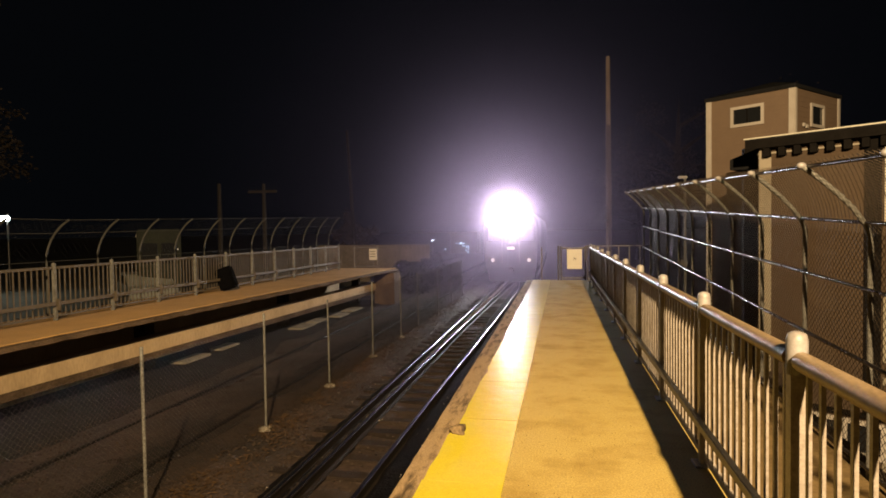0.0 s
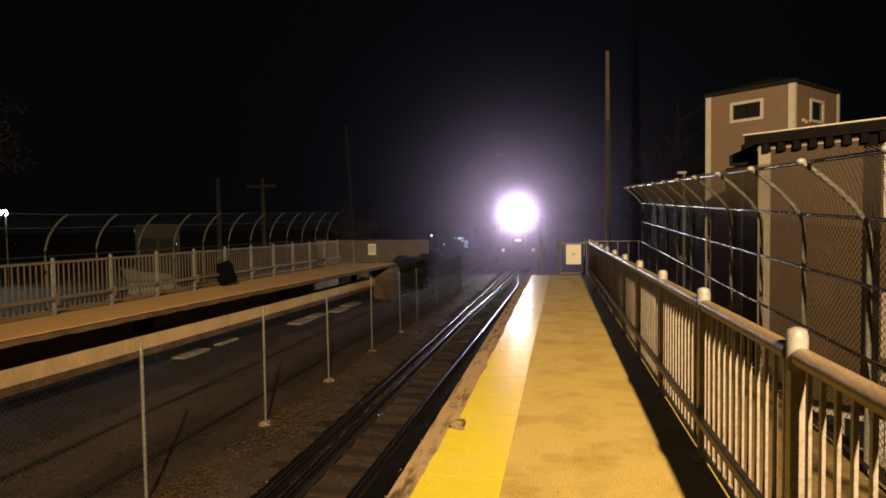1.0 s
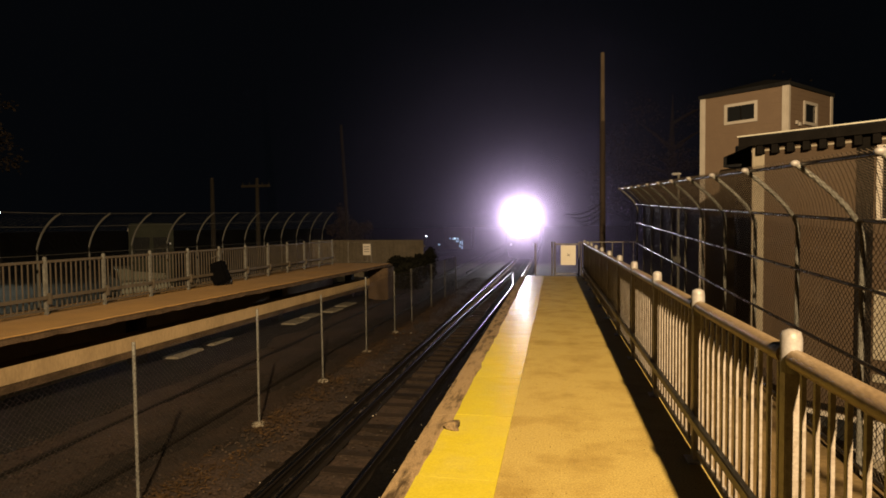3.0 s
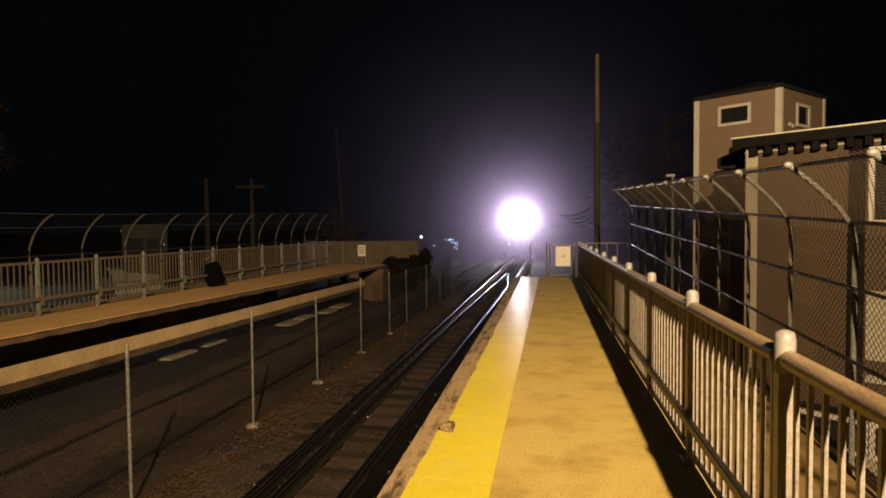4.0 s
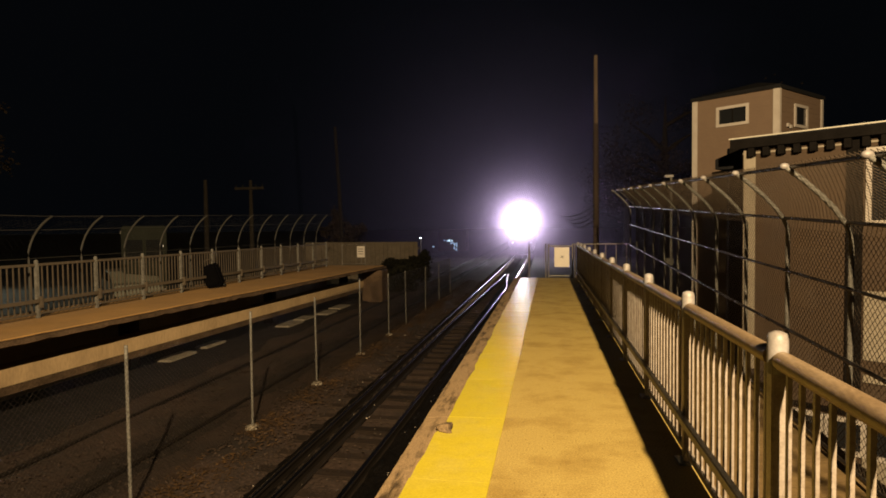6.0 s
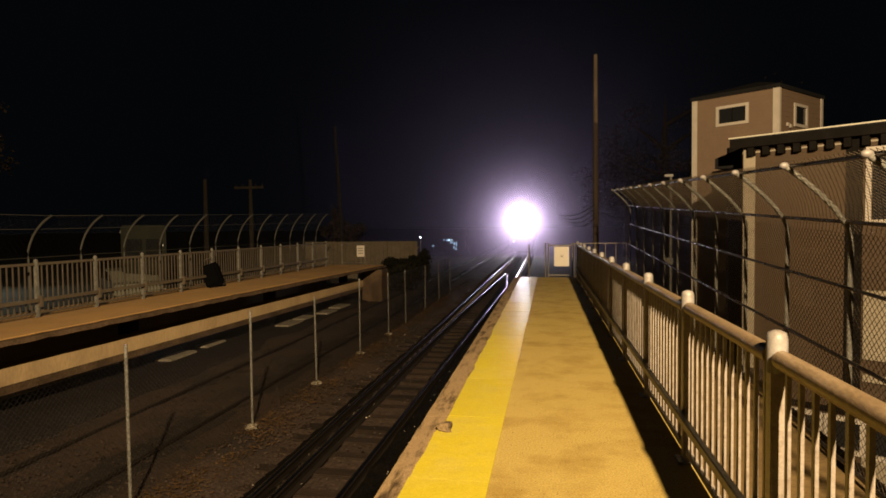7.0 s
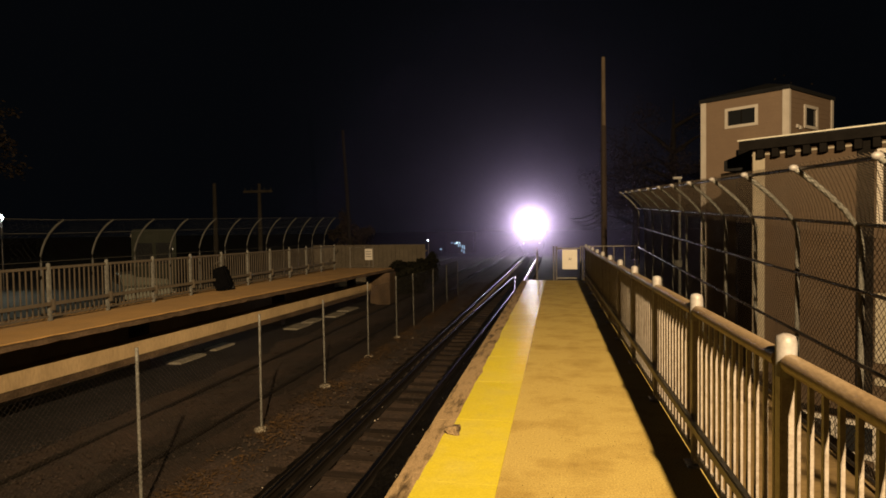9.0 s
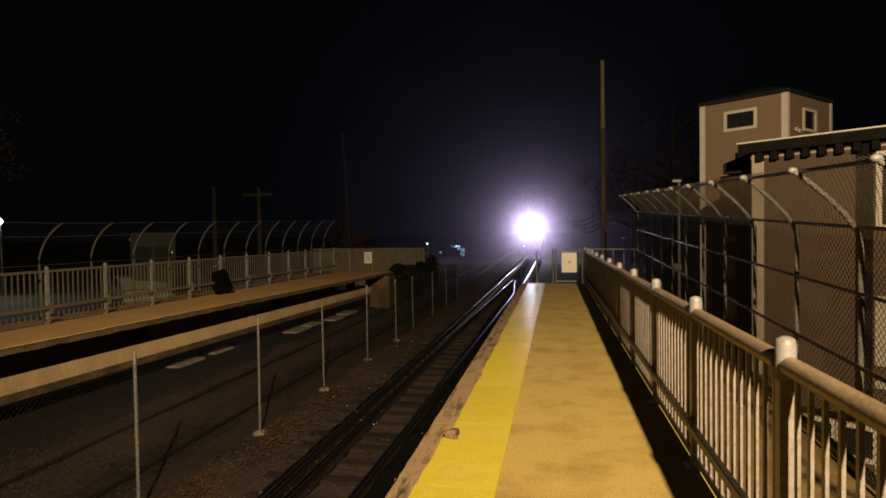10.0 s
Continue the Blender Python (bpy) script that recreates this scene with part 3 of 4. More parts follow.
def build_grit():
    """Dark crumbs of dirt that lie in drifts on the concrete."""
    rnd = random.Random(21)
    verts, faces = [], []
    for i in range(3600):
        y = 2.4 + 12 * rnd.random() ** 1.7
        x = rnd.uniform(-0.3, 0.88)
        drift = max(math.exp(-((y - 4.25 - 0.15 * x) / 0.16) ** 2), 0.7 * math.exp(-((y - 5.5) / 0.22) ** 2), 0.5 * math.exp(-((y - 3.1) / 0.2) ** 2))
        if rnd.random() > 0.10 + 0.8 * drift * (0.4 + 0.6 * (x > 0.1)):
            continue
        r, b = rnd.uniform(0.0012, 0.005), len(verts)
        a = rnd.random() * 6.28
        verts += [(x + r * math.cos(a + 2.1 * k), y + 1.4 * r * math.sin(a + 2.1 * k), 0.0005) for k in range(3)] + [(x, y, 0.0006 + 0.6 * r)]
        faces += [(b, b + 1, b + 3), (b + 1, b + 2, b + 3), (b + 2, b, b + 3), (b + 2, b + 1, b)]
    me = bpy.data.meshes.new("grit")
    me.from_pydata(verts, [], faces)
    me.materials.append(M_GRIT)
    tagged(new("grit", me), "dark crumbs of dirt on the worn concrete", "grit", kind="stuff")


RAMP0, RAMP_S = -0.9 - 0.048 * 7, 0.048


def build_ramp():
    bm = bmesh.new()
    for x0, x1, dz, h in ((1.12, 3.22, 0.0, 3.6), (1.004, 1.116, 0.03, 0.65)):
        v = []
        for y in (-2.6, 21.5):
            z = RAMP0 + RAMP_S * y + dz
            v.append([bm.verts.new(p) for p in ((x0, y, z - h), (x1, y, z - h), (x1, y, z), (x0, y, z))])
        for k in range(4):
            bm.faces.new((v[0][k], v[0][(k + 1) % 4], v[1][(k + 1) % 4], v[1][k]))
        bm.faces.new(v[0][::-1]), bm.faces.new(v[1])
    tagged(part("ramp", bm, M_RAMP), "sloping brown access ramp beside the platform", "ramp", kind="structure")


def build_ramp_fence():
    X = 3.0
    fn = thing("ramp_fence", "tall galvanised chain-link fence with inward-curved top", "fence")
    base = lambda y: RAMP0 + RAMP_S * y
    arc = [(X, 0.0), (X, 2.40)] + [(X - 0.62 * k ** 1.35, 2.40 + 0.73 * k ** 0.9) for k in (0.15, 0.35, 0.55, 0.78, 1.0)]
    for k in range(-3, 11):
        y = 6.33 + 1.52 * k
        bm = bmesh.new()
        tube(bm, [(x, y, base(y) + z) for x, z in arc], 0.028, 8)
        p = part("post", bm, M_POSTS, fn)
        x, z = arc[-1]
        bm = bmesh.new()
        bmesh.ops.create_uvsphere(bm, u_segments=10, v_segments=7, radius=0.034)
        for v in bm.verts:
            v.co = Vector((v.co.x * 1.4 + x, v.co.y + y, v.co.z + base(y) + z))
        for f in bm.faces:
            f.smooth = True
        part("end_cap", bm, M_CAP, p, "pale rounded end cap")
    for x, z, r in ((X - 0.03, 0.1, 0.02), (X - 0.04, 1.16, 0.022), (X - 0.04, 1.89, 0.02), (X - 0.05, 2.55, 0.02), (arc[-1][0] + 0.06, arc[-1][1] - 0.01, 0.02)):
        bm = bmesh.new()
        tube(bm, [(x, 1.0, base(1.0) + z), (x, 21.4, base(21.4) + z)], r, 8)
        part("rail", bm, M_BRIGHT, fn)
    bm = wire_mesh(2.2, 20.0, [(x + 0.03, z + 0.04) for x, z in arc], 0.08, 0.0034)
    for v in bm.verts:
        v.co.z += base(v.co.y)
    part("chain_link", bm, M_WIRE, fn)


def build_track_fence():
    X = -4.5
    fn = thing("track_fence", "waist-high chain-link fence between the two tracks", "fence")
    spots = ((2.78, 0.38), (5.4, 0.38), (8.02, 0.37), (10.52, 0.28), (13.2, 0.40), (15.75, 0.34), (17.8, 0.26), (20.8, 0.20), (23.6, 0.2), (26.4, 0.2))
    for k, (y, top) in enumerate(spots):
        lean = 0.02 * math.sin((k - 1) * 2.3)
        bm = bmesh.new()
        tube(bm, [(X, y, GROUND_Z), (X + lean, y - lean, top)], 0.019, 8)
        p = part("post", bm, M_POSTS, fn)
        if y > 17:
            continue
        bm = bmesh.new()
        tube(bm, [(X, y, GROUND_Z - 0.02), (X, y, GROUND_Z + 0.11), (X, y, GROUND_Z + 0.13)], [0.13, 0.11, 0.04], 9)
        part("footing", bm, M_PAD, p, "rough concrete footing")
    part("chain_link", wire_mesh(2.0, 26.4, [(X + 0.035, GROUND_Z + 0.1), (X + 0.035, 0.25)], 0.06, 0.0014), M_LINK, fn)


def build_far_platform():
    pf = thing("far_platform", "concrete platform across the tracks on a pale edge beam", "platform", kind="structure")
    X0, X1, Y1 = -8.1, -10.4, 24.5
    skew = lambda q: 0.055 * (q - 9.0)
    y = -8.0
    while y < Y1 - 0.1:
        y2 = min(y + 3.66, Y1)
        bm = bmesh.new()
        panel(bm, [(X1, y + 0.001), (X0 + 0.06 + skew(y), y + 0.001), (X0 + 0.06 + skew(y2), y2 - 0.001), (X1, y2 - 0.001)], 0.14, (1, 0, 0), (0, 1, 0), (0, 0, -0.14))
        part("concrete_panel", bm, M_DECK, pf)
        bm = bmesh.new()
        ring = []
        for k in range(19):
            yy = y + 0.004 + (y2 - y - 0.008) * k / 18
            w = 0.03 * noise.noise((yy * 3.0, 9, 0)) + 0.02 * noise.noise((yy * 9.0, 2, 0))
            e = X0 + skew(yy)
            ring.append([bm.verts.new(q) for q in ((e + 0.062, yy, -0.02 + w * 0.4), (e + 0.17 + w, yy, -0.03 + w * 0.5), (e + 0.2, yy, -0.10 + w), (e + 0.062, yy, -0.12))])
        for a, b in zip(ring, ring[1:]):
            for j in range(4):
                bm.faces.new((a[j], a[(j + 1) % 4], b[(j + 1) % 4], b[j]))
        bm.faces.new(ring[0]), bm.faces.new(ring[-1][::-1])
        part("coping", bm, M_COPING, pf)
        y = y2
    y = -8.0
    while y < Y1 - 0.1:
        y2 = min(y + 6.1, Y1)
        bm = bmesh.new()
        e1, e2 = X0 + skew(y) - 0.52, X0 + skew(y2) - 0.52
        panel(bm, [(e1 - 0.45, y + 0.003), (e1, y + 0.003), (e2, y2 - 0.003), (e2 - 0.45, y2 - 0.003)], 0.285, (1, 0, 0), (0, 1, 0), (0, 0, -0.885))
        part("edge_beam", bm, M_FASCIA, pf)
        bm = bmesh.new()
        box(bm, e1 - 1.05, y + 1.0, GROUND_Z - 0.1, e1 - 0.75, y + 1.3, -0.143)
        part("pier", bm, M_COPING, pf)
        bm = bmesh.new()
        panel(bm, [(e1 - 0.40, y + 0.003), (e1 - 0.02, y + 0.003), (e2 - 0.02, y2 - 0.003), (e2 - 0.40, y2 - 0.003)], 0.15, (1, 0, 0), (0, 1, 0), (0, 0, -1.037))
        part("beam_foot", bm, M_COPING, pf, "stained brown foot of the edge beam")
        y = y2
    # the abutment takes the darker coping colour to imitate weaker light on it
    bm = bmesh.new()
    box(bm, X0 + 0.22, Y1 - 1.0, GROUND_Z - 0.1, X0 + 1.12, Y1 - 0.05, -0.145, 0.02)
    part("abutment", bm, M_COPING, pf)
    bm = bmesh.new()
    box(bm, X1 + 0.2, -8, GROUND_Z - 0.1, X1 + 0.5, Y1, -0.143)
    part("back_wall", bm, M_FASCIA, pf)
    for x, a, b, c in ((-8.80, 6.0, 7.0, 0.4), (-8.94, 11.9, 12.95, 0.42), (-8.96, 13.45, 14.35, 0.38), (-8.30, 16.73, 17.83, 0.5), (-8.32, 18.02, 18.92, 0.46), (-8.04, 19.35, 20.35, 0.5), (-8.13, 20.84, 21.94, 0.5)):
        bm = bmesh.new()
        box(bm, x - c / 2, a, GROUND_Z - 0.05, x + c / 2, b, GROUND_Z + 0.10, 0.02)
        for v in bm.verts:
            v.co.x += 0.06 * noise.noise(v.co * 2)
        ob = part("concrete_pad", bm, M_PAD)
        tagged(ob, "pale flat concrete pad on the ground below the platform edge", "concrete pad", "pads below the platform")


def build_far_railing():
    X, TOP = -9.5, 1.04
    rl = thing("far_railing", "cream-painted steel railing along the far platform", "railing")
    ys = [9.16 + 1.435 * k for k in range(-5, 11)]
    for y in ys:
        bm = bmesh.new()
        box(bm, X - 0.032, y - 0.032, 0.0, X + 0.032, y + 0.032, TOP, 0.008)
        p = part("post", bm, M_POSTS, rl)
        bm = bmesh.new()
        tube(bm, [(X, y, TOP - 0.02), (X, y, TOP + 0.05), (X, y, TOP + 0.07)], [0.038, 0.038, 0.018], 10)
        part("cap", bm, M_POSTS, p)
        bm = bmesh.new()
        box(bm, X + 0.046, y - 0.03, 0.2, X + 0.12, y + 0.03, 0.42, 0.01)
        part("bracket", bm, M_FARPAINT, p)
    for a, b in zip(ys, ys[1:]):
        for nm, z0, z1, dx in (("handrail", TOP - 0.05, TOP, 0), ("mid_rail", 0.30, 0.37, 0.08), ("bottom_rail", 0.07, 0.11, 0)):
            bm = bmesh.new()
            box(bm, X - 0.02 + dx, a + 0.047, z0, X + 0.02 + dx, b - 0.047, z1, 0.004)
            part(nm, bm, M_FARPAINT, rl)
    bm = bmesh.new()
    box(bm, -0.008, -0.010, 0.1, 0.008, 0.010, TOP - 0.04)
    bal = part("baluster", bm, M_FARPAINT, rl)
    bal.location = (X, ys[0] + 0.12, 0)
    for a in ys[:-1]:
        for k in range(11):
            if a == ys[0] and k == 0:
                continue
            twin(bal, "baluster", X, a + 0.12 + 0.1195 * k, 0)
    fn = thing("far_fence", "chain-link fence with inward-curved top behind the railing", "fence")
    arc = [(-9.9, -0.4), (-9.9, 1.1)] + [(-9.9 + 0.84 * (1 - math.cos(a)) / 0.64, 1.1 + 0.95 * math.sin(a) / 0.934) for a in (0.15, 0.3, 0.45, 0.6, 0.75, 0.86, 0.96)]
    rise = lambda y: 0.03 * max(0.0, y - 9.4)
    for k in range(-5, 12):
        y = 9.38 + 1.27 * k
        bm = bmesh.new()
        tube(bm, [(x, y, z + rise(y) * max(0.0, z - 1.1)) for x, z in arc], 0.022, 8)
        part("post", bm, M_DULL, fn)
    for x, z in ((-9.88, 0.1), (-9.88, 1.12), (arc[5][0], arc[5][1]), (arc[-1][0], arc[-1][1])):
        bm = bmesh.new()
        tube(bm, [(x, 2.5, z), (x, 9.4, z), (x, 23.4, z + rise(23.4) * max(0.0, z - 1.1))], 0.005, 6)
        part("rail", bm, M_DULL, fn)
    bm = wire_mesh(3, 23.4, [(x - 0.03, z) for x, z in arc], 0.13, 0.0008)
    for v in bm.verts:
        v.co.z += rise(v.co.y) * max(0.0, v.co.z - 1.1)
    part("chain_link", bm, M_DULL, fn)


def build_far_end():
    gt = thing("far_end_gate", "steel tube gate at the far platform's end", "gate")
    for x in (-9.06, -7.98):
        bm = bmesh.new()
        tube(bm, [(x, 24.3, 0), (x, 24.3, 0.98)], 0.022, 8)
        part("gate_post", bm, M_GALV, gt)
    for z in (0.1, 0.95):
        bm = bmesh.new()
        tube(bm, [(-9.06, 24.3, z), (-7.98, 24.3, z)], 0.018, 8)
        part("gate_rail", bm, M_GALV, gt)
    sg = thing("notice_sign", "pale notice with rows of unreadable dark lettering on the gate", "sign")
    bm = bmesh.new()
    box(bm, -8.34, 24.24, 0.38, -7.99, 24.26, 0.88, 0.004)
    part("sign_sheet", bm, M_SIGN, sg)
    bm = bmesh.new()
    tube(bm, [(-8.16, 24.285, 0.1), (-8.16, 24.285, 0.9)], 0.018, 8)
    part("sign_post", bm, M_GALV, sg)
    for k in range(3):
        bm = bmesh.new()
        box(bm, -8.29, 24.233, 0.74 - 0.11 * k, -8.05, 24.238, 0.77 - 0.11 * k)
        part("text_bar", bm, M_INK, sg)
    # board fence behind the end of the far platform
    bf = thing("board_fence", "tall tan board fence beyond the far platform", "fence")
    bm = bmesh.new()
    box(bm, -0.13, -0.02, -1.5, 0.13, 0.02, 0.84, 0.006)
    bd = part("board", bm, M_WALLB, bf)
    bd.location = (-15.0, 34, 0)
    for k in range(1, 27):
        twin(bd, "board", -15.0 + 0.272 * k, 34.0 + 0.004 * (k % 3), 0)
    for z in (-1.0, 0.4):
        bm = bmesh.new()
        box(bm, -15.1, 34.03, z, -7.7, 34.10, z + 0.09)
        part("back_rail", bm, M_WALLB, bf)
    case = thing("suitcase", "black upright suitcase leaning beside the railing", "suitcase", at=(-9.2, 14.65, 0.0), rz=0.35)
    case.rotation_euler = (0, radians(-20), 0.2)
    bm = bmesh.new()
    box(bm, -0.24, -0.14, 0.05, 0.24, 0.14, 0.70, 0.05)
    part("shell", bm, M_BLACKFAB, case)
    bm = bmesh.new()
    box(bm, -0.17, -0.165, 0.12, 0.17, -0.142, 0.45, 0.01)
    part("front_pocket", bm, M_BLACKFAB, case)
    bm = bmesh.new()
    tube(bm, [(-0.11, 0.1, 0.66), (-0.11, 0.1, 0.86), (0.11, 0.1, 0.86), (0.11, 0.1, 0.66)], 0.012, 6)
    part("pull_handle", bm, M_GALV, case)
    for x in (-0.18, 0.18):
        bm = bmesh.new()
        tube(bm, [(x - 0.02, 0.1, 0.04), (x + 0.02, 0.1, 0.04)], 0.035, 10)
        part("wheel", bm, M_RUBBER, case)


# ---------------------------------------------------------------- station building
A_DIR, B_DIR = Vector((0.80, -0.60, 0)), Vector((0.60, 0.80, 0))


def face_box(bm, o, u0, u1, z0, z1, d0, d1, along=A_DIR, bevel=0.0):
    """A block on a wall that runs along a direction from o; d is measured out of the wall."""
    out = Vector((along.y, -along.x, 0))
    pts = []
    for z in (z0, z1):
        for u, d in ((u0, d0), (u1, d0), (u1, d1), (u0, d1)):
            pts.append(bm.verts.new(o + along * u + out * d + Vector((0, 0, z))))
    fs = [bm.faces.new([pts[i] for i in f]) for f in ((3, 2, 1, 0), (4, 5, 6, 7), (0, 1, 5, 4), (1, 2, 6, 5), (2, 3, 7, 6), (3, 0, 4, 7))]
    if bevel:
        bmesh.ops.bevel(bm, geom=list({e for f in fs for e in f.edges}), offset=bevel, segments=1, affect="EDGES")


def clapboards(parent, o, along, length, z0, z1, holes=(), step=0.15, mat=M_SIDING):
    """Siding boards, each lapped over the one below; cut round the holes (u0, u1, z0, z1)."""
    z = z0
    while z < z1 - 0.01:
        spans = [(0.0, length)]
        for u0, u1, h0, h1 in holes:
            if z + step > h0 and z < h1:
                spans = [s for a, b in spans for s in ((a, min(b, u0)), (max(a, u1), b)) if s[1] - s[0] > 0.02]
        for a, b in spans:
            bm = bmesh.new()
            out = Vector((along.y, -along.x, 0))
            zt = min(z + step, z1)
            q = [o + along * u + out * d + Vector((0, 0, zz)) for u in (a, b) for zz, d in ((z, 0.004), (z, 0.022), (zt, 0.016), (zt, 0.004))]
            v = [bm.verts.new(p) for p in q]
            for k in range(4):
                bm.faces.new((v[k], v[(k + 1) % 4], v[4 + (k + 1) % 4], v[4 + k]))
            bm.faces.new(v[:4]), bm.faces.new(v[4:][::-1])
            part("clapboard", bm, mat, parent)
        z += step


def window(parent, o, along, u0, u1, z0, z1, mull=True):
    w = new("window")
    w.parent = parent
    bm = bmesh.new()
    for a, b, c, d in ((u0 - 0.09, u0, z0 - 0.09, z1 + 0.09), (u1, u1 + 0.09, z0 - 0.09, z1 + 0.09), (u0, u1, z1, z1 + 0.09), (u0, u1, z0 - 0.09, z0)):
        face_box(bm, o, a, b, c, d, -0.02, 0.06, along)
    part("window_frame", bm, M_TRIM, w)
    bm = bmesh.new()
    face_box(bm, o, u0, u1, z0, z1, -0.02, 0.01, along)
    part("pane", bm, M_GLASS, w)
    if mull:
        bm = bmesh.new()
        c = (u0 + u1) / 2
        face_box(bm, o, c - 0.015, c + 0.015, z0, z1, 0.012, 0.03, along)
        part("mullion", bm, M_DARKWOOD_SHADE, w)


def build_tower():
    tw = thing("elevator_tower", "taupe clapboard tower with cream corner boards and small windows", "building")
    corner = Vector((6.9, 18.77, 0))
    L1, L2, top = 2.55, 3.0, 5.72
    o1 = corner - A_DIR * L1
    B_SIDE = Vector((0.70, 0.714, 0))
    back = corner + B_SIDE * L2
    bm = bmesh.new()
    p = [o1, corner, back, back - A_DIR * L1]
    lo, hi = [bm.verts.new(q + Vector((0, 0, -1.6))) for q in p], [bm.verts.new(q + Vector((0, 0, top))) for q in p]
    for k in range(4):
        bm.faces.new((lo[k], lo[(k + 1) % 4], hi[(k + 1) % 4], hi[k]))
    bm.faces.new(lo[::-1]), bm.faces.new(hi)
    part("wall_core", bm, M_SIDING, tw)
    w1, w2 = (0.83, 1.64, 4.865, 5.33), (1.05, 1.78, 4.74, 5.28)
    clapboards(tw, o1, A_DIR, L1, -1.5, top, [w1])
    clapboards(tw, corner, B_SIDE, L2, 1.0, top, [w2])
    window(tw, o1, A_DIR, *w1)
    window(tw, corner, B_SIDE, *w2, mull=False)
    for o, along, u, w in ((o1, A_DIR, 0.0, 0.14), (o1, A_DIR, L1 - 0.14, 0.14), (corner, B_SIDE, 0.0, 0.07), (corner, B_SIDE, L2 - 0.14, 0.14)):
        bm = bmesh.new()
        face_box(bm, o, u - 0.03 if u == 0 else u, u + w, -1.5, top, 0.0, 0.05, along)
        part("corner_board", bm, M_TRIM, tw)
    bm = bmesh.new()
    ov = 0.07
    q = [o1 - A_DIR * ov - B_SIDE * ov, corner + A_DIR * ov - B_SIDE * ov, back + A_DIR * ov + B_SIDE * ov, back - A_DIR * (L1 + ov) + B_SIDE * ov]
    lo, hi = [bm.verts.new(v + Vector((0, 0, top + 0.0))) for v in q], [bm.verts.new(v + Vector((0, 0, top + 0.12))) for v in q]
    c = sum(q, Vector()) / 4 + Vector((0, 0, top + 0.62))
    apex = bm.verts.new(c)
    bm.faces.new(lo[::-1])
    for k in range(4):
        bm.faces.new((lo[k], lo[(k + 1) % 4], hi[(k + 1) % 4], hi[k]))
        bm.faces.new((hi[k], hi[(k + 1) % 4], apex))
    part("roof", bm, M_ROOF, tw)
    for u, z in ((0.42, 4.60), (0.60, 4.57)):
        bm = bmesh.new()
        face_box(bm, corner, u, u + 0.12, z, z + 0.11, 0.03, 0.09, B_SIDE, 0.01)
        part("vent_box", bm, M_TRIM, tw)


def build_shelter():
    sh = thing("station_building", "taupe station building with dark rafter tails and cream pilasters", "building")
    e0 = Vector((3.96, 13.43, 0))
    ez = 3.445
    out = Vector((A_DIR.y, -A_DIR.x, 0))
    w0 = e0 + A_DIR * 0.2 - out * 0.22
    L, base, PIL1 = 9.0, -2.05, 0.02
    bm = bmesh.new()
    face_box(bm, w0, 0, L, YARD_Z, ez - 0.05, -5.0, 0.0)
    part("wall_core", bm, M_WALLSTN, sh)
    holes = [(2.30, 3.40, 1.67, 2.96)]
    clapboards(sh, w0, A_DIR, L, base, ez - 0.3, holes, 0.16, M_WALLSTN)
    window(sh, w0, A_DIR, *holes[0])
    for u in (PIL1, PIL1 + 4.5, PIL1 + 6.9):
        bm = bmesh.new()
        face_box(bm, w0, u, u + 0.24, base, ez - 0.16, 0.0, 0.05, bevel=0.008)
        part("pilaster", bm, M_PILA, sh, "cream wooden pilaster")
    # flat dark panels stand in for the dark openings beside the pilasters
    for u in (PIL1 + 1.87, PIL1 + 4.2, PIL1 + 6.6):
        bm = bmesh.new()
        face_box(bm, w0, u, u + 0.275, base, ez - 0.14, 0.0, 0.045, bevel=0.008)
        part("dark_panel", bm, M_DARKWOOD_SHADE, sh, "flat dark panel in place of an opening beside the pilaster")
    # a made-up dark wall, set back behind the corner to fill a dark gap
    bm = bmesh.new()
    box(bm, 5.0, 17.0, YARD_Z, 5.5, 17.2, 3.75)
    part("gap_fill", bm, M_DARKWOOD_SHADE, sh, "added dark wall filling the gap behind the corner")
    # the pale panel under the window, and the basement's windows in their trim
    bm = bmesh.new()
    face_box(bm, w0, 2.195, 3.5, -1.02, 0.32, 0.0, 0.05, bevel=0.008)
    part("wall_panel", bm, M_PILA, sh, "pale panel below the window")
    bm = bmesh.new()
    face_box(bm, w0, 2.2, 3.5, -1.45, -1.30, 0.0, 0.06, bevel=0.008)
    part("ledge", bm, M_PILA, sh, "pale painted ledge")
    # the shadow line over the basement windows, put in as a dark band
    bm = bmesh.new()
    face_box(bm, w0, 0.3, 4.2, -2.14, -2.06, 0.0, 0.10, bevel=0.01)
    part("shadow_band", bm, M_DARKWOOD_SHADE, sh, "dark band for the shadow line over the basement windows")
    for u0, u1 in ((0.62, 1.50), (1.64, 2.18), (2.38, 3.0)):
        window(sh, w0, A_DIR, u0, u1, -2.84, -2.30, False)
    bm = bmesh.new()
    face_box(bm, w0, 2.2, 3.0, -3.5, -2.945, 0.0, 0.04, bevel=0.008)
    part("wall_panel", bm, M_PILA, sh)
    # roof slab, drip edge and rafter tails
    bm = bmesh.new()
    v = []
    for u in (0, L + 1):
        v.append([bm.verts.new(e0 + A_DIR * u - out * d + Vector((0, 0, z))) for d, z in ((0.0, ez), (0.0, ez + 0.05), (3.2, ez + 0.42), (3.2, ez + 0.37))])
    for k in range(4):
        bm.faces.new((v[0][k], v[0][(k + 1) % 4], v[1][(k + 1) % 4], v[1][k]))
    bm.faces.new(v[0]), bm.faces.new(v[1][::-1])
    part("roof", bm, M_ROOF, sh)
    bm = bmesh.new()
    face_box(bm, e0, -0.02, L + 1, ez + 0.028, ez + 0.055, 0.0, 0.02)
    part("drip_edge", bm, M_GUTTER, sh, "pale metal drip edge")
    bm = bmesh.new()
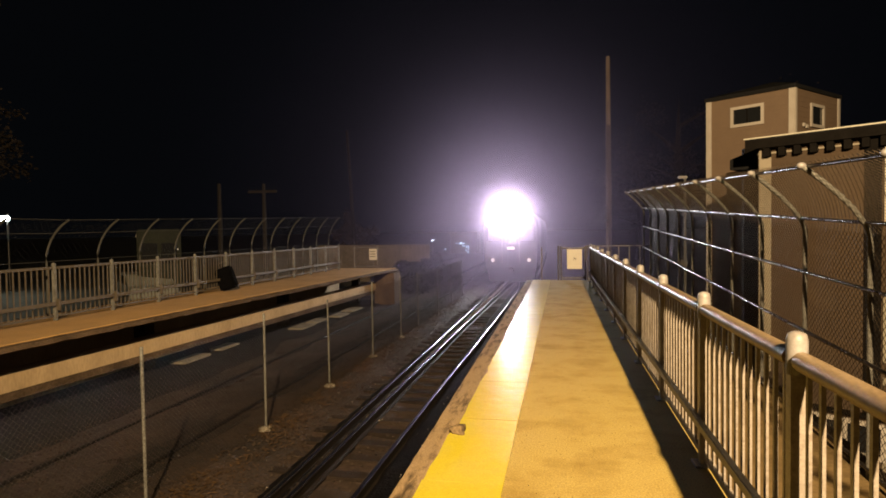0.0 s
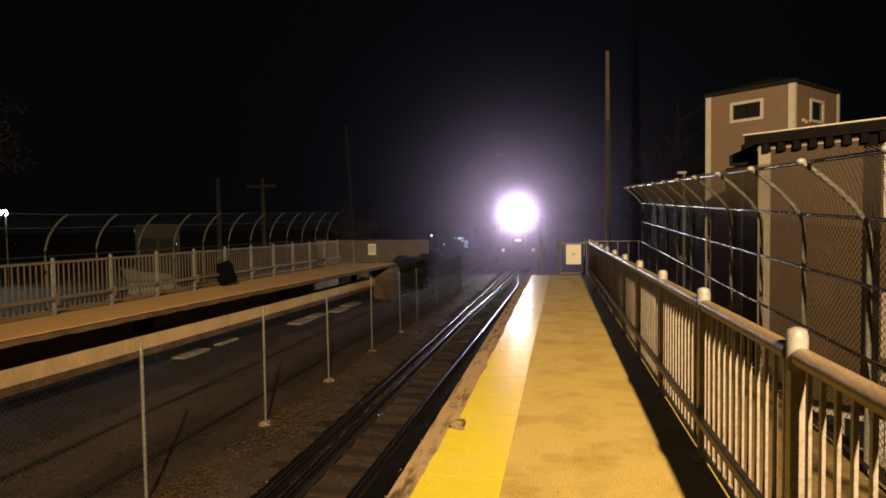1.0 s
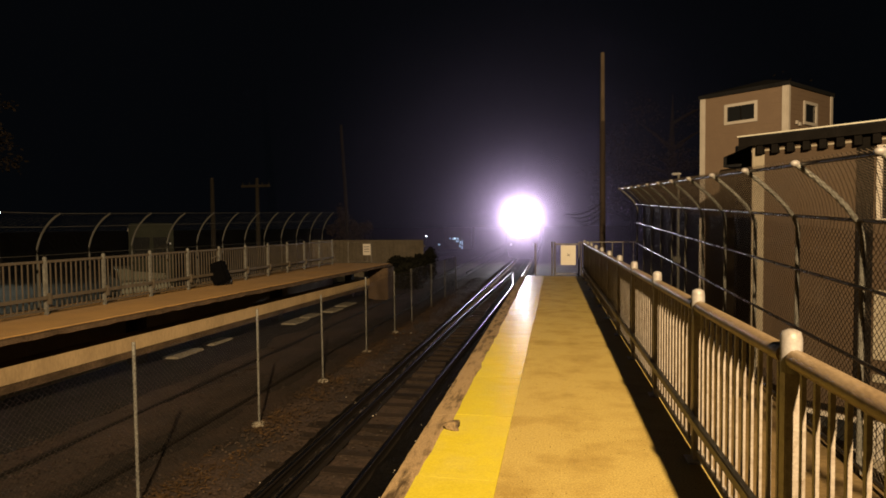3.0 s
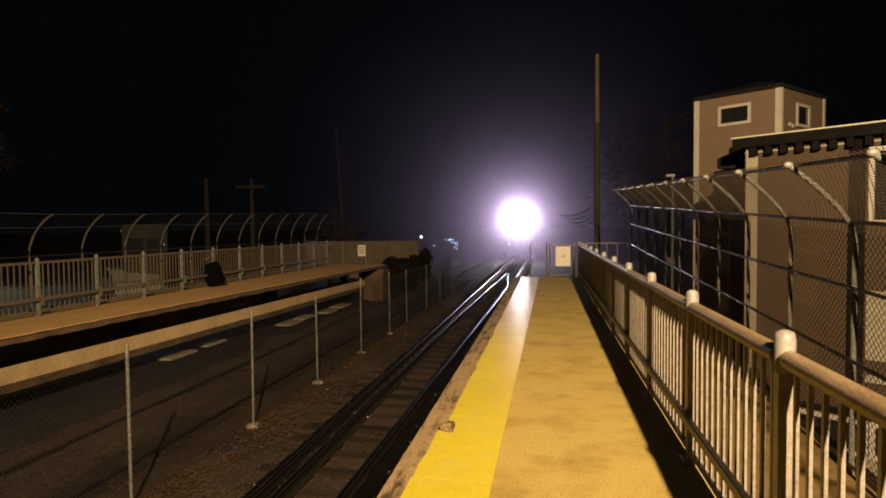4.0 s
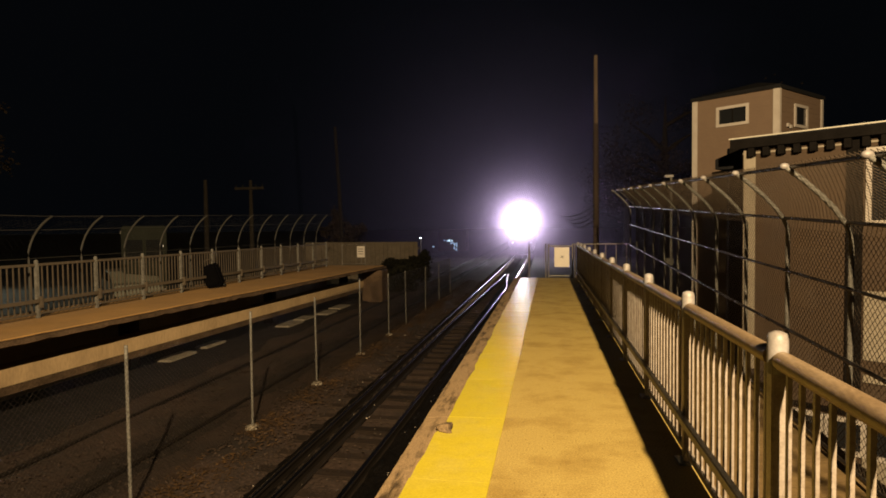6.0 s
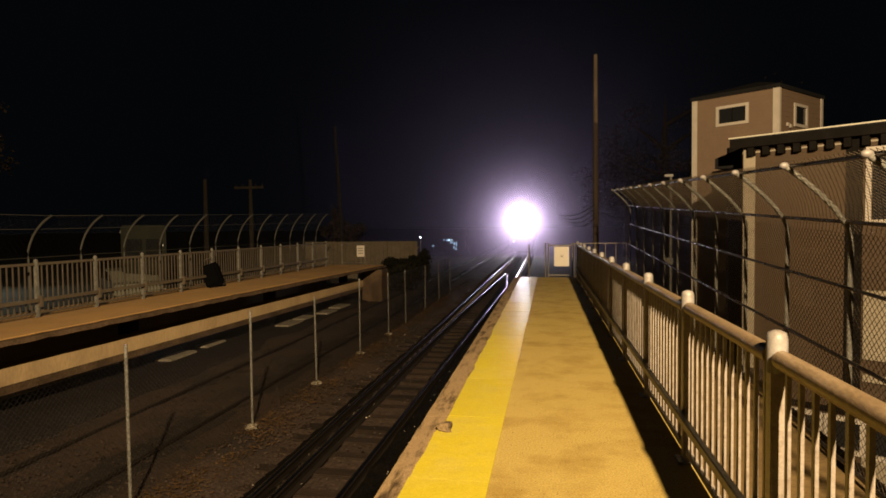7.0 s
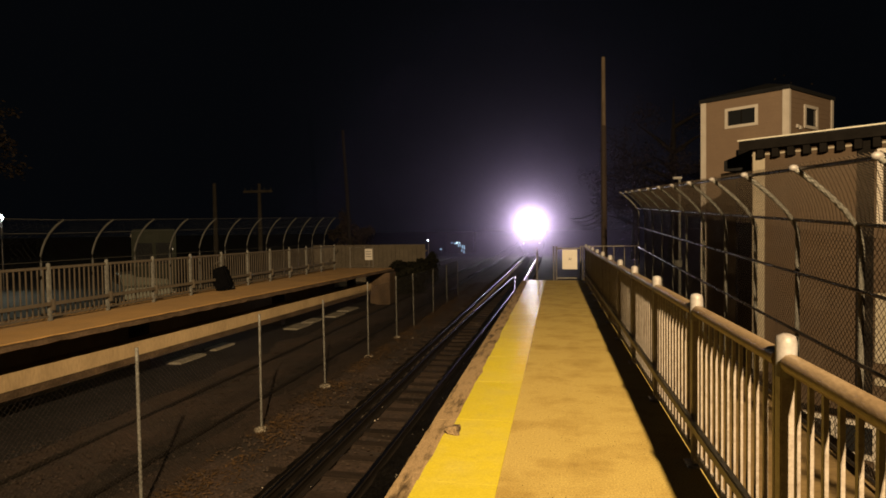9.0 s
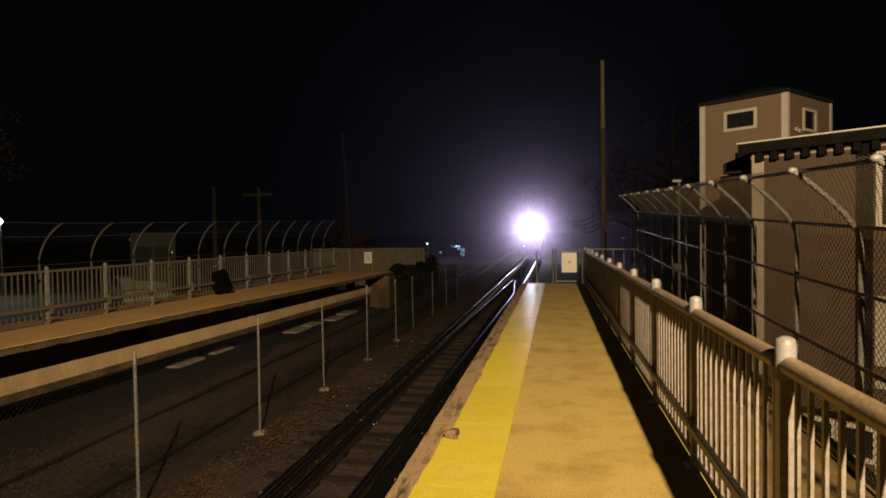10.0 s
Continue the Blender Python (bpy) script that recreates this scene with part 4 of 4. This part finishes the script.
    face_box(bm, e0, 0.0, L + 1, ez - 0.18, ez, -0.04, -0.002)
    part("fascia", bm, M_DARKWOOD_SHADE, sh)
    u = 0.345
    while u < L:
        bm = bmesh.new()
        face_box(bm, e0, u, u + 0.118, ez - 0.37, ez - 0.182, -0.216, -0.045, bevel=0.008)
        part("rafter_tail", bm, M_DARKWOOD_SHADE, sh)
        u += 0.288
    bm = bmesh.new()
    face_box(bm, w0, 0.0, L, ez - 0.30, ez - 0.262, 0.024, 0.034)
    part("frieze", bm, M_PILA, sh, "thin pale frieze board under the eaves")
    # the small dark gable return behind its corner
    bm = bmesh.new()
    panel(bm, [(0.0, 2.96), (0.0, 3.2), (0.95, 3.52), (0.95, 2.92)], -1.2, A_DIR, (0, 0, 1), Vector((4.02, 14.75, 0)))
    part("pent_roof", bm, M_ROOF, sh)


# ---------------------------------------------------------------- surroundings


def utility_pole(x, y, z1, r=0.14, arm=0.0, lean=0.0, wood=M_BARK, shade_top=0.0):
    p = thing("utility_pole", "tall weathered wooden utility pole", "utility pole", group="poles along the line")
    bm = bmesh.new()
    tube(bm, [(x, y, -1.55), (x + lean * 0.5, y, z1 * 0.5), (x + lean, y, z1)], [r, r * 0.85, r * 0.65], 10)
    part("shaft", bm, wood, p)
    # a darker sleeve paints in the shade on the pole's lower length
    if shade_top:
        bm = bmesh.new()
        tube(bm, [(x, y, -1.55), (x, y, z1 * 0.5), (x, y, shade_top), (x, y, shade_top + 0.02)], [r + 0.012, r * 0.85 + 0.014, r * 0.72 + 0.024, r * 0.72], 10)
        part("shade_sleeve", bm, M_POLE_SHADE, p, "darker lower length, its shade put in as colour")
    if arm:
        bm = bmesh.new()
        box(bm, x + lean - arm, y - 0.18, z1 - 0.45, x + lean + arm, y - 0.09, z1 - 0.33, 0.01)
        part("crossarm", bm, wood, p)
        for k in (-0.9, -0.45, 0.45, 0.9):
            bm = bmesh.new()
            tube(bm, [(x + lean + arm * k, y - 0.13, z1 - 0.33), (x + lean + arm * k, y - 0.13, z1 - 0.2)], [0.04, 0.025], 7)
            part("insulator", bm, M_GLASS, p)
    return p


def cable(pts, sag, r=0.012, n=14):
    a, b = Vector(pts[0]), Vector(pts[1])
    bm = bmesh.new()
    tube(bm, [a.lerp(b, k / n) - Vector((0, 0, 4 * sag * (k / n) * (1 - k / n))) for k in range(n + 1)], r, 5)
    tagged(part("cable", bm, M_CABLE), "thin black sagging overhead cable", "cable", "cables at the pole")


def tree(x, y, h, w, seed, leaf=M_LEAF, base=-1.5):
    rnd = random.Random(seed)
    t = thing("tree", "dark leafy tree in the night", "tree", at=(x, y, base), group="trees round the station")
    bm = bmesh.new()
    tube(bm, [(0, 0, 0), (0.1, 0.05, h * 0.3), (-0.05, 0.1, h * 0.6), (0, 0, h * 0.9)], [w * 0.06, w * 0.045, w * 0.03, 0.02], 9)
    tips = []
    for k in range(11):
        z = h * rnd.uniform(0.28, 0.75)
        a = rnd.random() * 6.28
        l = w * rnd.uniform(0.3, 0.5)
        e = Vector((l * math.cos(a), l * math.sin(a), z + l * rnd.uniform(0.2, 0.7)))
        tube(bm, [(0, 0, z), Vector((0, 0, z)).lerp(e, 0.5) + Vector((0, 0, 0.15)), e], [w * 0.02, w * 0.013, 0.012], 6)
        tips.append(e)
    part("trunk", bm, M_BARK, t)
    verts, faces = [], []
    for k in range(80):
        c = rnd.choice(tips) + Vector((rnd.gauss(0, 0.13) * w, rnd.gauss(0, 0.13) * w, rnd.gauss(0, 0.08) * h))
        for j in range(64):
            q = c + Vector((rnd.gauss(0, 0.06) * w, rnd.gauss(0, 0.06) * w, rnd.gauss(0, 0.05) * w))
            s = rnd.uniform(0.05, 0.13)
            d1 = Vector((rnd.uniform(-1, 1), rnd.uniform(-1, 1), rnd.uniform(-0.6, 0.6))).normalized() * s
            d2 = d1.orthogonal().normalized() * s * 0.6
            b = len(verts)
            verts += [q - d1, q + d2, q + d1, q - d2]
            faces.append((b, b + 1, b + 2, b + 3))
    me = bpy.data.meshes.new("crown")
    me.from_pydata([tuple(v) for v in verts], [], faces)
    me.materials.append(leaf)
    cr = new("crown", me)
    cr.parent = t
    return t


def hedge(x0, x1, y, h, seed, depth=1.2):
    rnd = random.Random(seed)
    verts, faces = [], []
    for k in range(int(5200 * (x1 - x0) / 3)):
        u = rnd.random()
        top = h * (0.72 + 0.3 * u + 0.25 * noise.noise((u * 5.0, seed, 0)) + 0.1 * noise.noise((u * 17.0, seed, 3)))
        q = Vector((x0 + (x1 - x0) * u + rnd.gauss(0, 0.08), y + rnd.uniform(-depth, depth) * 0.5, -1.5 + top * rnd.random() ** 0.6))
        s = rnd.uniform(0.04, 0.1)
        d1 = Vector((rnd.uniform(-1, 1), rnd.uniform(-1, 1), rnd.uniform(-1, 1))).normalized() * s
        d2 = d1.orthogonal().normalized() * s * 0.7
        b = len(verts)
        verts += [q - d1, q + d2, q + d1, q - d2]
        faces.append((b, b + 1, b + 2, b + 3))
    me = bpy.data.meshes.new("bushes")
    me.from_pydata([tuple(v) for v in verts], [], faces)
    me.materials.append(M_HEDGE)
    tagged(new("bushes", me), "dark ragged bushes beside the far track", "bush", kind="stuff")


def lamp_far(x, y, z, r, mat, label):
    l = thing("far_lamp", label, "street lamp", group="lamps far off")
    bm = bmesh.new()
    tube(bm, [(x, y + 0.1, -1.5), (x, y + 0.1, z + r)], 0.05, 6)
    part("pole", bm, M_GALV, l)
    bm = bmesh.new()
    box(bm, x - r, y - r, z - r * 0.5, x + r, y + 0.04, z + r * 0.5, r * 0.2)
    part("lens", bm, mat, l, "glowing lamp head")


def vehicle(name, label, cat, at, rz, length, width, height, paint, boxy):
    v = thing(name, label, cat, at=at, rz=rz)
    bm = bmesh.new()
    w = width / 2
    if boxy:
        box(bm, -length * 0.2, -w, 0.5, length * 0.5, w, height, 0.06)
        part("cargo_box", bm, paint, v)
        bm = bmesh.new()
        panel(bm, [(-length * 0.5, 0.45), (-length * 0.21, 0.45), (-length * 0.21, height * 0.78), (-length * 0.33, height * 0.78), (-length * 0.40, height * 0.5), (-length * 0.5, height * 0.42)], -width * 0.92, (1, 0, 0), (0, 0, 1), (0, -w * 0.92, 0))
        part("cab", bm, paint, v)
        bm = bmesh.new()
        box(bm, -length * 0.34, -w * 0.94, height * 0.52, -length * 0.24, -w * 0.925, height * 0.72)
        part("side_window", bm, M_GLASS, v)
        for y0, y1 in ((-w * 0.8, -w * 0.08), (w * 0.08, w * 0.8)):
            bm = bmesh.new()
            box(bm, length * 0.5 + 0.002, y0, height * 0.55, length * 0.5 + 0.02, y1, height * 0.82, 0.004)
            part("rear_window", bm, M_GLASS, v)
        bm = bmesh.new()
        box(bm, length * 0.5 + 0.002, w * 0.82, height * 0.725, length * 0.5 + 0.03, w * 0.86, height * 0.745)
        part("marker_lamp", bm, G_DITCH, v, "small lit marker lamp")
        bm = bmesh.new()
        box(bm, length * 0.5 + 0.002, -w * 0.95, 0.42, length * 0.5 + 0.12, w * 0.95, 0.58, 0.01)
        part("bumper", bm, M_GALV, v)
    else:
        out = [(-0.5, 0.28), (0.5, 0.28), (0.5, 0.62), (0.34, 0.66), (0.2, 0.97), (-0.17, 1.0), (-0.3, 0.68), (-0.48, 0.6)]
        panel(bm, [(a * length, b * height) for a, b in out], -width, (1, 0, 0), (0, 0, 1), (0, -w, 0))
        bmesh.ops.bevel(bm, geom=list(bm.edges), offset=0.05, segments=2, affect="EDGES")
        part("body", bm, paint, v)
        bm = bmesh.new()
        panel(bm, [(a * length, b * height) for a, b in ((-0.25, 0.68), (0.27, 0.68), (0.18, 0.92), (-0.15, 0.94))], -0.02, (1, 0, 0), (0, 0, 1), (0, -w - 0.012, 0))
        part("side_window", bm, M_GLASS, v)
    for x in (-0.32, 0.32):
        for s in (-1, 1):
            bm = bmesh.new()
            tube(bm, [(x * length, s * (w - 0.16), 0.33), (x * length, s * (w + 0.02), 0.33)], 0.33, 16)
            q = part("wheel", bm, M_RUBBER, v)
            bm = bmesh.new()
            tube(bm, [(x * length, s * (w + 0.0), 0.33), (x * length, s * (w + 0.035), 0.33)], 0.19, 12)
            part("rim", bm, M_GALV, q)


def lamp_post(x, y, ground, z):
    """A plain steel post with a small flat lamp head, which is dark, and a switch box on its side."""
    l = thing("lamp_post", "unlit pale steel lamp post with a small flat head", "lamp post", at=(x, y, 0))
    bm = bmesh.new()
    tube(bm, [(0, 0, ground), (0, 0, z)], [0.055, 0.04], 9)
    part("pole", bm, M_POSTS, l)
    bm = bmesh.new()
    box(bm, -0.22, -0.09, z, 0.07, 0.09, z + 0.08, 0.02)
    part("lamp_head", bm, M_CAP, l, "small flat pale lamp head")
    bm = bmesh.new()
    box(bm, -0.2, -0.12, 0.30, 0.06, -0.055, 0.52, 0.01)
    part("switch_box", bm, M_POSTS, l)


def build_surroundings():
    utility_pole(2.5, 30.0, 10.3, 0.15, wood=M_POLE, shade_top=6.85)
    utility_pole(-14.8, 40.0, 9.2, 0.16, lean=-0.5)
    utility_pole(-16.2, 25.0, 4.1, 0.13)
    utility_pole(-14.0, 25.3, 4.05, 0.12, arm=0.75)
    lamp_post(4.19, 20.5, -1.55, 3.27)
    for k in range(4):
        cable(((2.42, 29.7, 2.75 - 0.22 * k), (0.7 + 0.25 * k, 31.0, 2.25 - 0.18 * k)), 0.25, 0.022)
    tree(-25.3, 19.0, 19.0, 4.4, 11)
    tree(9.0, 46.0, 14.5, 9.0, 12)
    tree(12.0, 40.0, 12.0, 7.5, 13)
    tree(8.0, 60.0, 12.0, 8.0, 16)
    tree(-15.1, 41.5, 4.6, 2.8, 14)
    hedge(-8.2, -6.5, 27.5, 1.3, 3)
    hedge(-9.6, -6.9, 33.0, 1.6, 5)
    lamp_far(-12.3, 55.0, 0.75, 0.06, G_LAMP, "small bright lamp on a pole far down the line")
    lamp_far(-14.0, 70.0, -0.6, 0.13, G_BLUE, "dim lamp low beside the line")
    lamp_far(-31.5, 27.3, 2.75, 0.28, G_LAMP, "greenish-white car park lamp on a pole")
    # small lit kiosk far down the line
    ks = thing("lit_kiosk", "bluish-lit window of a small far building", "building", at=(-13.3, 80.0, -1.9))
    bm = bmesh.new()
    box(bm, -2.0, 0.0, 0.0, 2.0, 3.0, 3.4, 0.03)
    part("wall", bm, M_SIDING, ks)
    for x0, x1, z0, z1 in ((-1.2, -0.95, 1.8, 1.92), (-0.75, -0.55, 1.65, 1.9), (-0.2, -0.05, 1.3, 1.7), (0.05, 0.2, 1.35, 1.6), (0.3, 0.5, 1.1, 1.5), (0.62, 0.75, 0.9, 1.55), (0.25, 0.4, 0.6, 0.95), (0.55, 0.7, 0.35, 0.75)):
        bm = bmesh.new()
        box(bm, x0, -0.03, z0, x1, -0.003, z1)
        part("lit_pane", bm, G_BLUE, ks)
    for x0, x1, z0, z1 in ((-0.5, -0.27, 1.72, 1.98), (-0.12, 0.12, 1.78, 1.9)):
        bm = bmesh.new()
        box(bm, x0, -0.03, z0, x1, -0.003, z1)
        part("lit_pane", bm, G_PALE, ks, "brightly lit bluish-white pane")
    vehicle("box_truck", "pale box truck parked in the car park", "truck", (-18.75, 23.9, -1.46), radians(308), 5.0, 1.75, 3.35, M_TRUCK, True)
    vehicle("car", "silver car parked behind the far fence", "car", (-18.35, 22.4, -1.46), radians(318), 4.4, 1.8, 1.45, M_CAR, False)
    sg = thing("road_sign", "small white triangular sign on a post in the car park", "sign", at=(-21.66, 26.0, 0.0))
    bm = bmesh.new()
    tube(bm, [(0, 0.04, -1.46), (0, 0.04, 1.9)], 0.03, 7)
    part("post", bm, M_DULL, sg)
    bm = bmesh.new()
    panel(bm, [(-0.16, 1.55), (0.16, 1.55), (0.02, 1.86), (-0.02, 1.86)], 0.02, (1, 0, 0), (0, 0, 1), (0, 0.0, 0))
    part("sign_sheet", bm, M_TRIM, sg)
    for k in range(3):
        bm = bmesh.new()
        box(bm, -0.06, -2.4, 0, 0.06, 2.4, 0.006)
        ob = part("parking_line", bm, M_LINE)
        ob.location, ob.rotation_euler = (-15.5 - 2.7 * k, 9.5, GROUND_Z + 0.064), (0, 0, 0.6)
        tagged(ob, "faded yellow parking line on asphalt", "road marking", "parking lines")


# ---------------------------------------------------------------- train
TRACK_C = -2.485


def build_train():
    """A commuter train seen end on; its front is at y = 0 and it reaches away along y; z = 0 is the rail's top."""
    tr = thing("train", "dark commuter train with a glaring white headlight", "train", at=(TRACK_C, 30, RAIL_Z))
    bm = bmesh.new()
    sec = [(-1.42, 0.95), (-1.46, 1.3), (-1.46, 3.1), (-1.36, 3.55), (-1.0, 3.92), (-0.45, 4.08), (0.45, 4.08), (1.0, 3.92), (1.36, 3.55), (1.46, 3.1), (1.46, 1.3), (1.42, 0.95)]
    rings = []
    for y, k in ((0.0, 0.93), (0.12, 0.985), (0.4, 1.0), (20.0, 1.0)):
        rings.append([bm.verts.new((x * k, y, 0.95 + (z - 0.95) * k)) for x, z in sec])
    for a, b in zip(rings, rings[1:]):
        for i in range(len(sec)):
            bm.faces.new((a[i], a[(i + 1) % len(sec)], b[(i + 1) % len(sec)], b[i])).smooth = i not in (11,)
    bm.faces.new(rings[0]), bm.faces.new(rings[-1][::-1])
    body = part("body", bm, M_TRAIN, tr)
    for x0, x1 in ((-1.2, -0.48), (0.48, 1.2)):
        bm = bmesh.new()
        box(bm, x0, -0.02, 2.35, x1, 0.03, 3.15, 0.02)
        part("windscreen", bm, M_GLASS, tr)
        bm = bmesh.new()
        box(bm, x0 - 0.05, -0.012, 2.30, x1 + 0.05, -0.002, 3.20)
        part("windscreen_surround", bm, M_TRAINDARK, tr)
    bm = bmesh.new()
    box(bm, -0.38, -0.03, 1.0, 0.38, 0.0, 3.05, 0.015)
    door = part("end_door", bm, M_TRAIN, tr)
    bm = bmesh.new()
    box(bm, -0.24, -0.045, 2.2, 0.24, -0.032, 2.85, 0.004)
    part("door_window", bm, M_GLASS, door)
    bm = bmesh.new()
    box(bm, -0.42, -0.10, 3.50, 0.42, 0.05, 3.86, 0.04)
    hs = part("headlight_housing", bm, M_TRAINDARK, tr)
    for x in (-0.19, 0.19):
        bm = bmesh.new()
        tube(bm, [(x, -0.102, 3.68), (x, -0.13, 3.68), (x, -0.14, 3.68)], [0.15, 0.14, 0.08], 20)
        part("headlight", bm, G_HEAD, hs, "glaring white headlight lens")
    for x in (-0.95, 0.95):
        bm = bmesh.new()
        tube(bm, [(x, -0.08, 1.35), (x, 0.02, 1.35)], 0.13, 14)
        d = part("ditch_light", bm, M_TRAINDARK, tr)
        bm = bmesh.new()
        tube(bm, [(x, -0.10, 1.35), (x, -0.081, 1.35)], 0.10, 14)
        part("lens", bm, G_DITCH, d)
    bm = bmesh.new()
    box(bm, -0.2, -0.05, 1.9, 0.2, -0.031, 2.05, 0.004)
    part("lit_panel", bm, G_DITCH, tr, "small lit plate on the end door")
    bm = bmesh.new()
    panel(bm, [(-1.3, 0.95), (1.3, 0.95), (1.15, 0.25), (0.3, 0.2), (-0.3, 0.2), (-1.15, 0.25)], 0.08, (1, 0, 0), (0, 0, 1), (0, 0.1, 0))
    part("pilot", bm, M_TRAINDARK, tr)
    bm = bmesh.new()
    box(bm, -0.13, -0.55, 0.72, 0.13, 0.1, 0.95, 0.04)
    part("coupler", bm, M_RUST, tr)
    for x in (-0.5, 0.5):
        bm = bmesh.new()
        tube(bm, [(x * 0.9, -0.03, 1.2), (x * 0.9, -0.1, 1.25), (x * 0.9, -0.1, 2.2), (x * 0.9, -0.03, 2.25)], 0.015, 6)
        part("grab_rail", bm, M_GALV, tr)
    for y in (2.2, 4.6, 15.4, 17.8):
        bm = bmesh.new()
        tube(bm, [(-0.72, y, 0.42), (0.72, y, 0.42)], 0.42, 20)
        part("wheelset", bm, M_RUST, tr)
    bm = bmesh.new()
    box(bm, -1.2, 1.0, 0.35, 1.2, 19.5, 0.95)
    part("underframe", bm, M_TRAINDARK, tr)
    return tr


def build_glow_sheets(sheets, label):
    """Added sheets across the line (metres ahead of the origin, radius, thickness) that imitate lens glow where the
    headlight shines through.
    """
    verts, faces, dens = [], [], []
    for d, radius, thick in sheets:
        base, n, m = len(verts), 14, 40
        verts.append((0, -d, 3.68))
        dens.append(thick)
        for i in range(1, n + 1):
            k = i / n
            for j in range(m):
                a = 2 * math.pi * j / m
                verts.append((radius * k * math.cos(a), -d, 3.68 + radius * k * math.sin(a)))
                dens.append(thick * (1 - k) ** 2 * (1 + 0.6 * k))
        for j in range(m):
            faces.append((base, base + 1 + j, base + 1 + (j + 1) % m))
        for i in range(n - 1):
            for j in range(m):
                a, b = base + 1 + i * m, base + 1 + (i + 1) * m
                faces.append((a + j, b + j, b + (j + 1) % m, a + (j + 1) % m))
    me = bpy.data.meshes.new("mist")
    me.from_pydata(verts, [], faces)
    me.attributes.new("sheet_thickness", "FLOAT", "POINT").data.foreach_set("value", dens)
    me.materials.append(M_GLOW_SHEET)
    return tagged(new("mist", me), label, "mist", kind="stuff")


build_ground()
build_near_platform()
build_near_railing()
build_ramp()
build_ramp_fence()
build_track_fence()
build_far_platform()
build_far_railing()
build_far_end()
build_tower()
build_shelter()
build_surroundings()
train = build_train()
# added sheets, not real mist: they imitate the lens glow round the headlight
mist = build_glow_sheets(((1.3, 2.6, 0.15), (4.0, 10.0, 0.095), (8.0, 20.0, 0.024)), "see-through sheets imitating the lens glow round the train's headlight")
trail = build_glow_sheets(((0.0, 16.0, 0.25),), "see-through sheet imitating the headlight's glow as the train recedes")
fixed_sheets = build_glow_sheets(((9.0, 24.0, 0.05), (-1.0, 26.0, 0.08), (-14.0, 20.0, 0.09)), "fixed see-through sheets imitating the headlight's wide glow")
fixed_sheets.location = (TRACK_C - 0.2, 46.0, RAIL_Z)
build_stones()
build_debris()
build_grit()
build_track("near_track", "railway track with inner guard rails on dark ties", TRACK_C, True)
build_track("far_track", "railway track on dark ties beside the far platform", -6.15, False, 0.07)


def motions():
    """The train backs away down the line."""
    rows = []
    for t, y in ((0.0, 30.0), (0.5, 33.2), (1.0, 36.5), (1.5, 39.8), (2.0, 43.0), (2.5, 46.0), (4.0, 53.0), (4.5, 55.2), (5.0, 57.3), (5.5, 59.3), (7.0, 64.3), (7.5, 65.8), (8.0, 67.2), (8.5, 68.5), (9.0, 69.7), (9.5, 70.8), (10.0, 71.8)):
        rows.append((t, pose(TRACK_C + track_x(y), y, RAIL_Z)))
    walk(train, rows)
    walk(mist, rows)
    # the trailing glow sheet, further and further behind, keeps the headlight's glow large
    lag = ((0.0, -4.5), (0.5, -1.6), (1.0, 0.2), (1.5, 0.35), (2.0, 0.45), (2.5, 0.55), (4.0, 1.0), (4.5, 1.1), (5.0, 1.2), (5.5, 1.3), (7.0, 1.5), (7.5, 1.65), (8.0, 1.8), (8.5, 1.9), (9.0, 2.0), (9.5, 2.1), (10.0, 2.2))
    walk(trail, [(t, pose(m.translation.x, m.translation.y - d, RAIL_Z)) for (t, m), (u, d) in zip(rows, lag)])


motions()
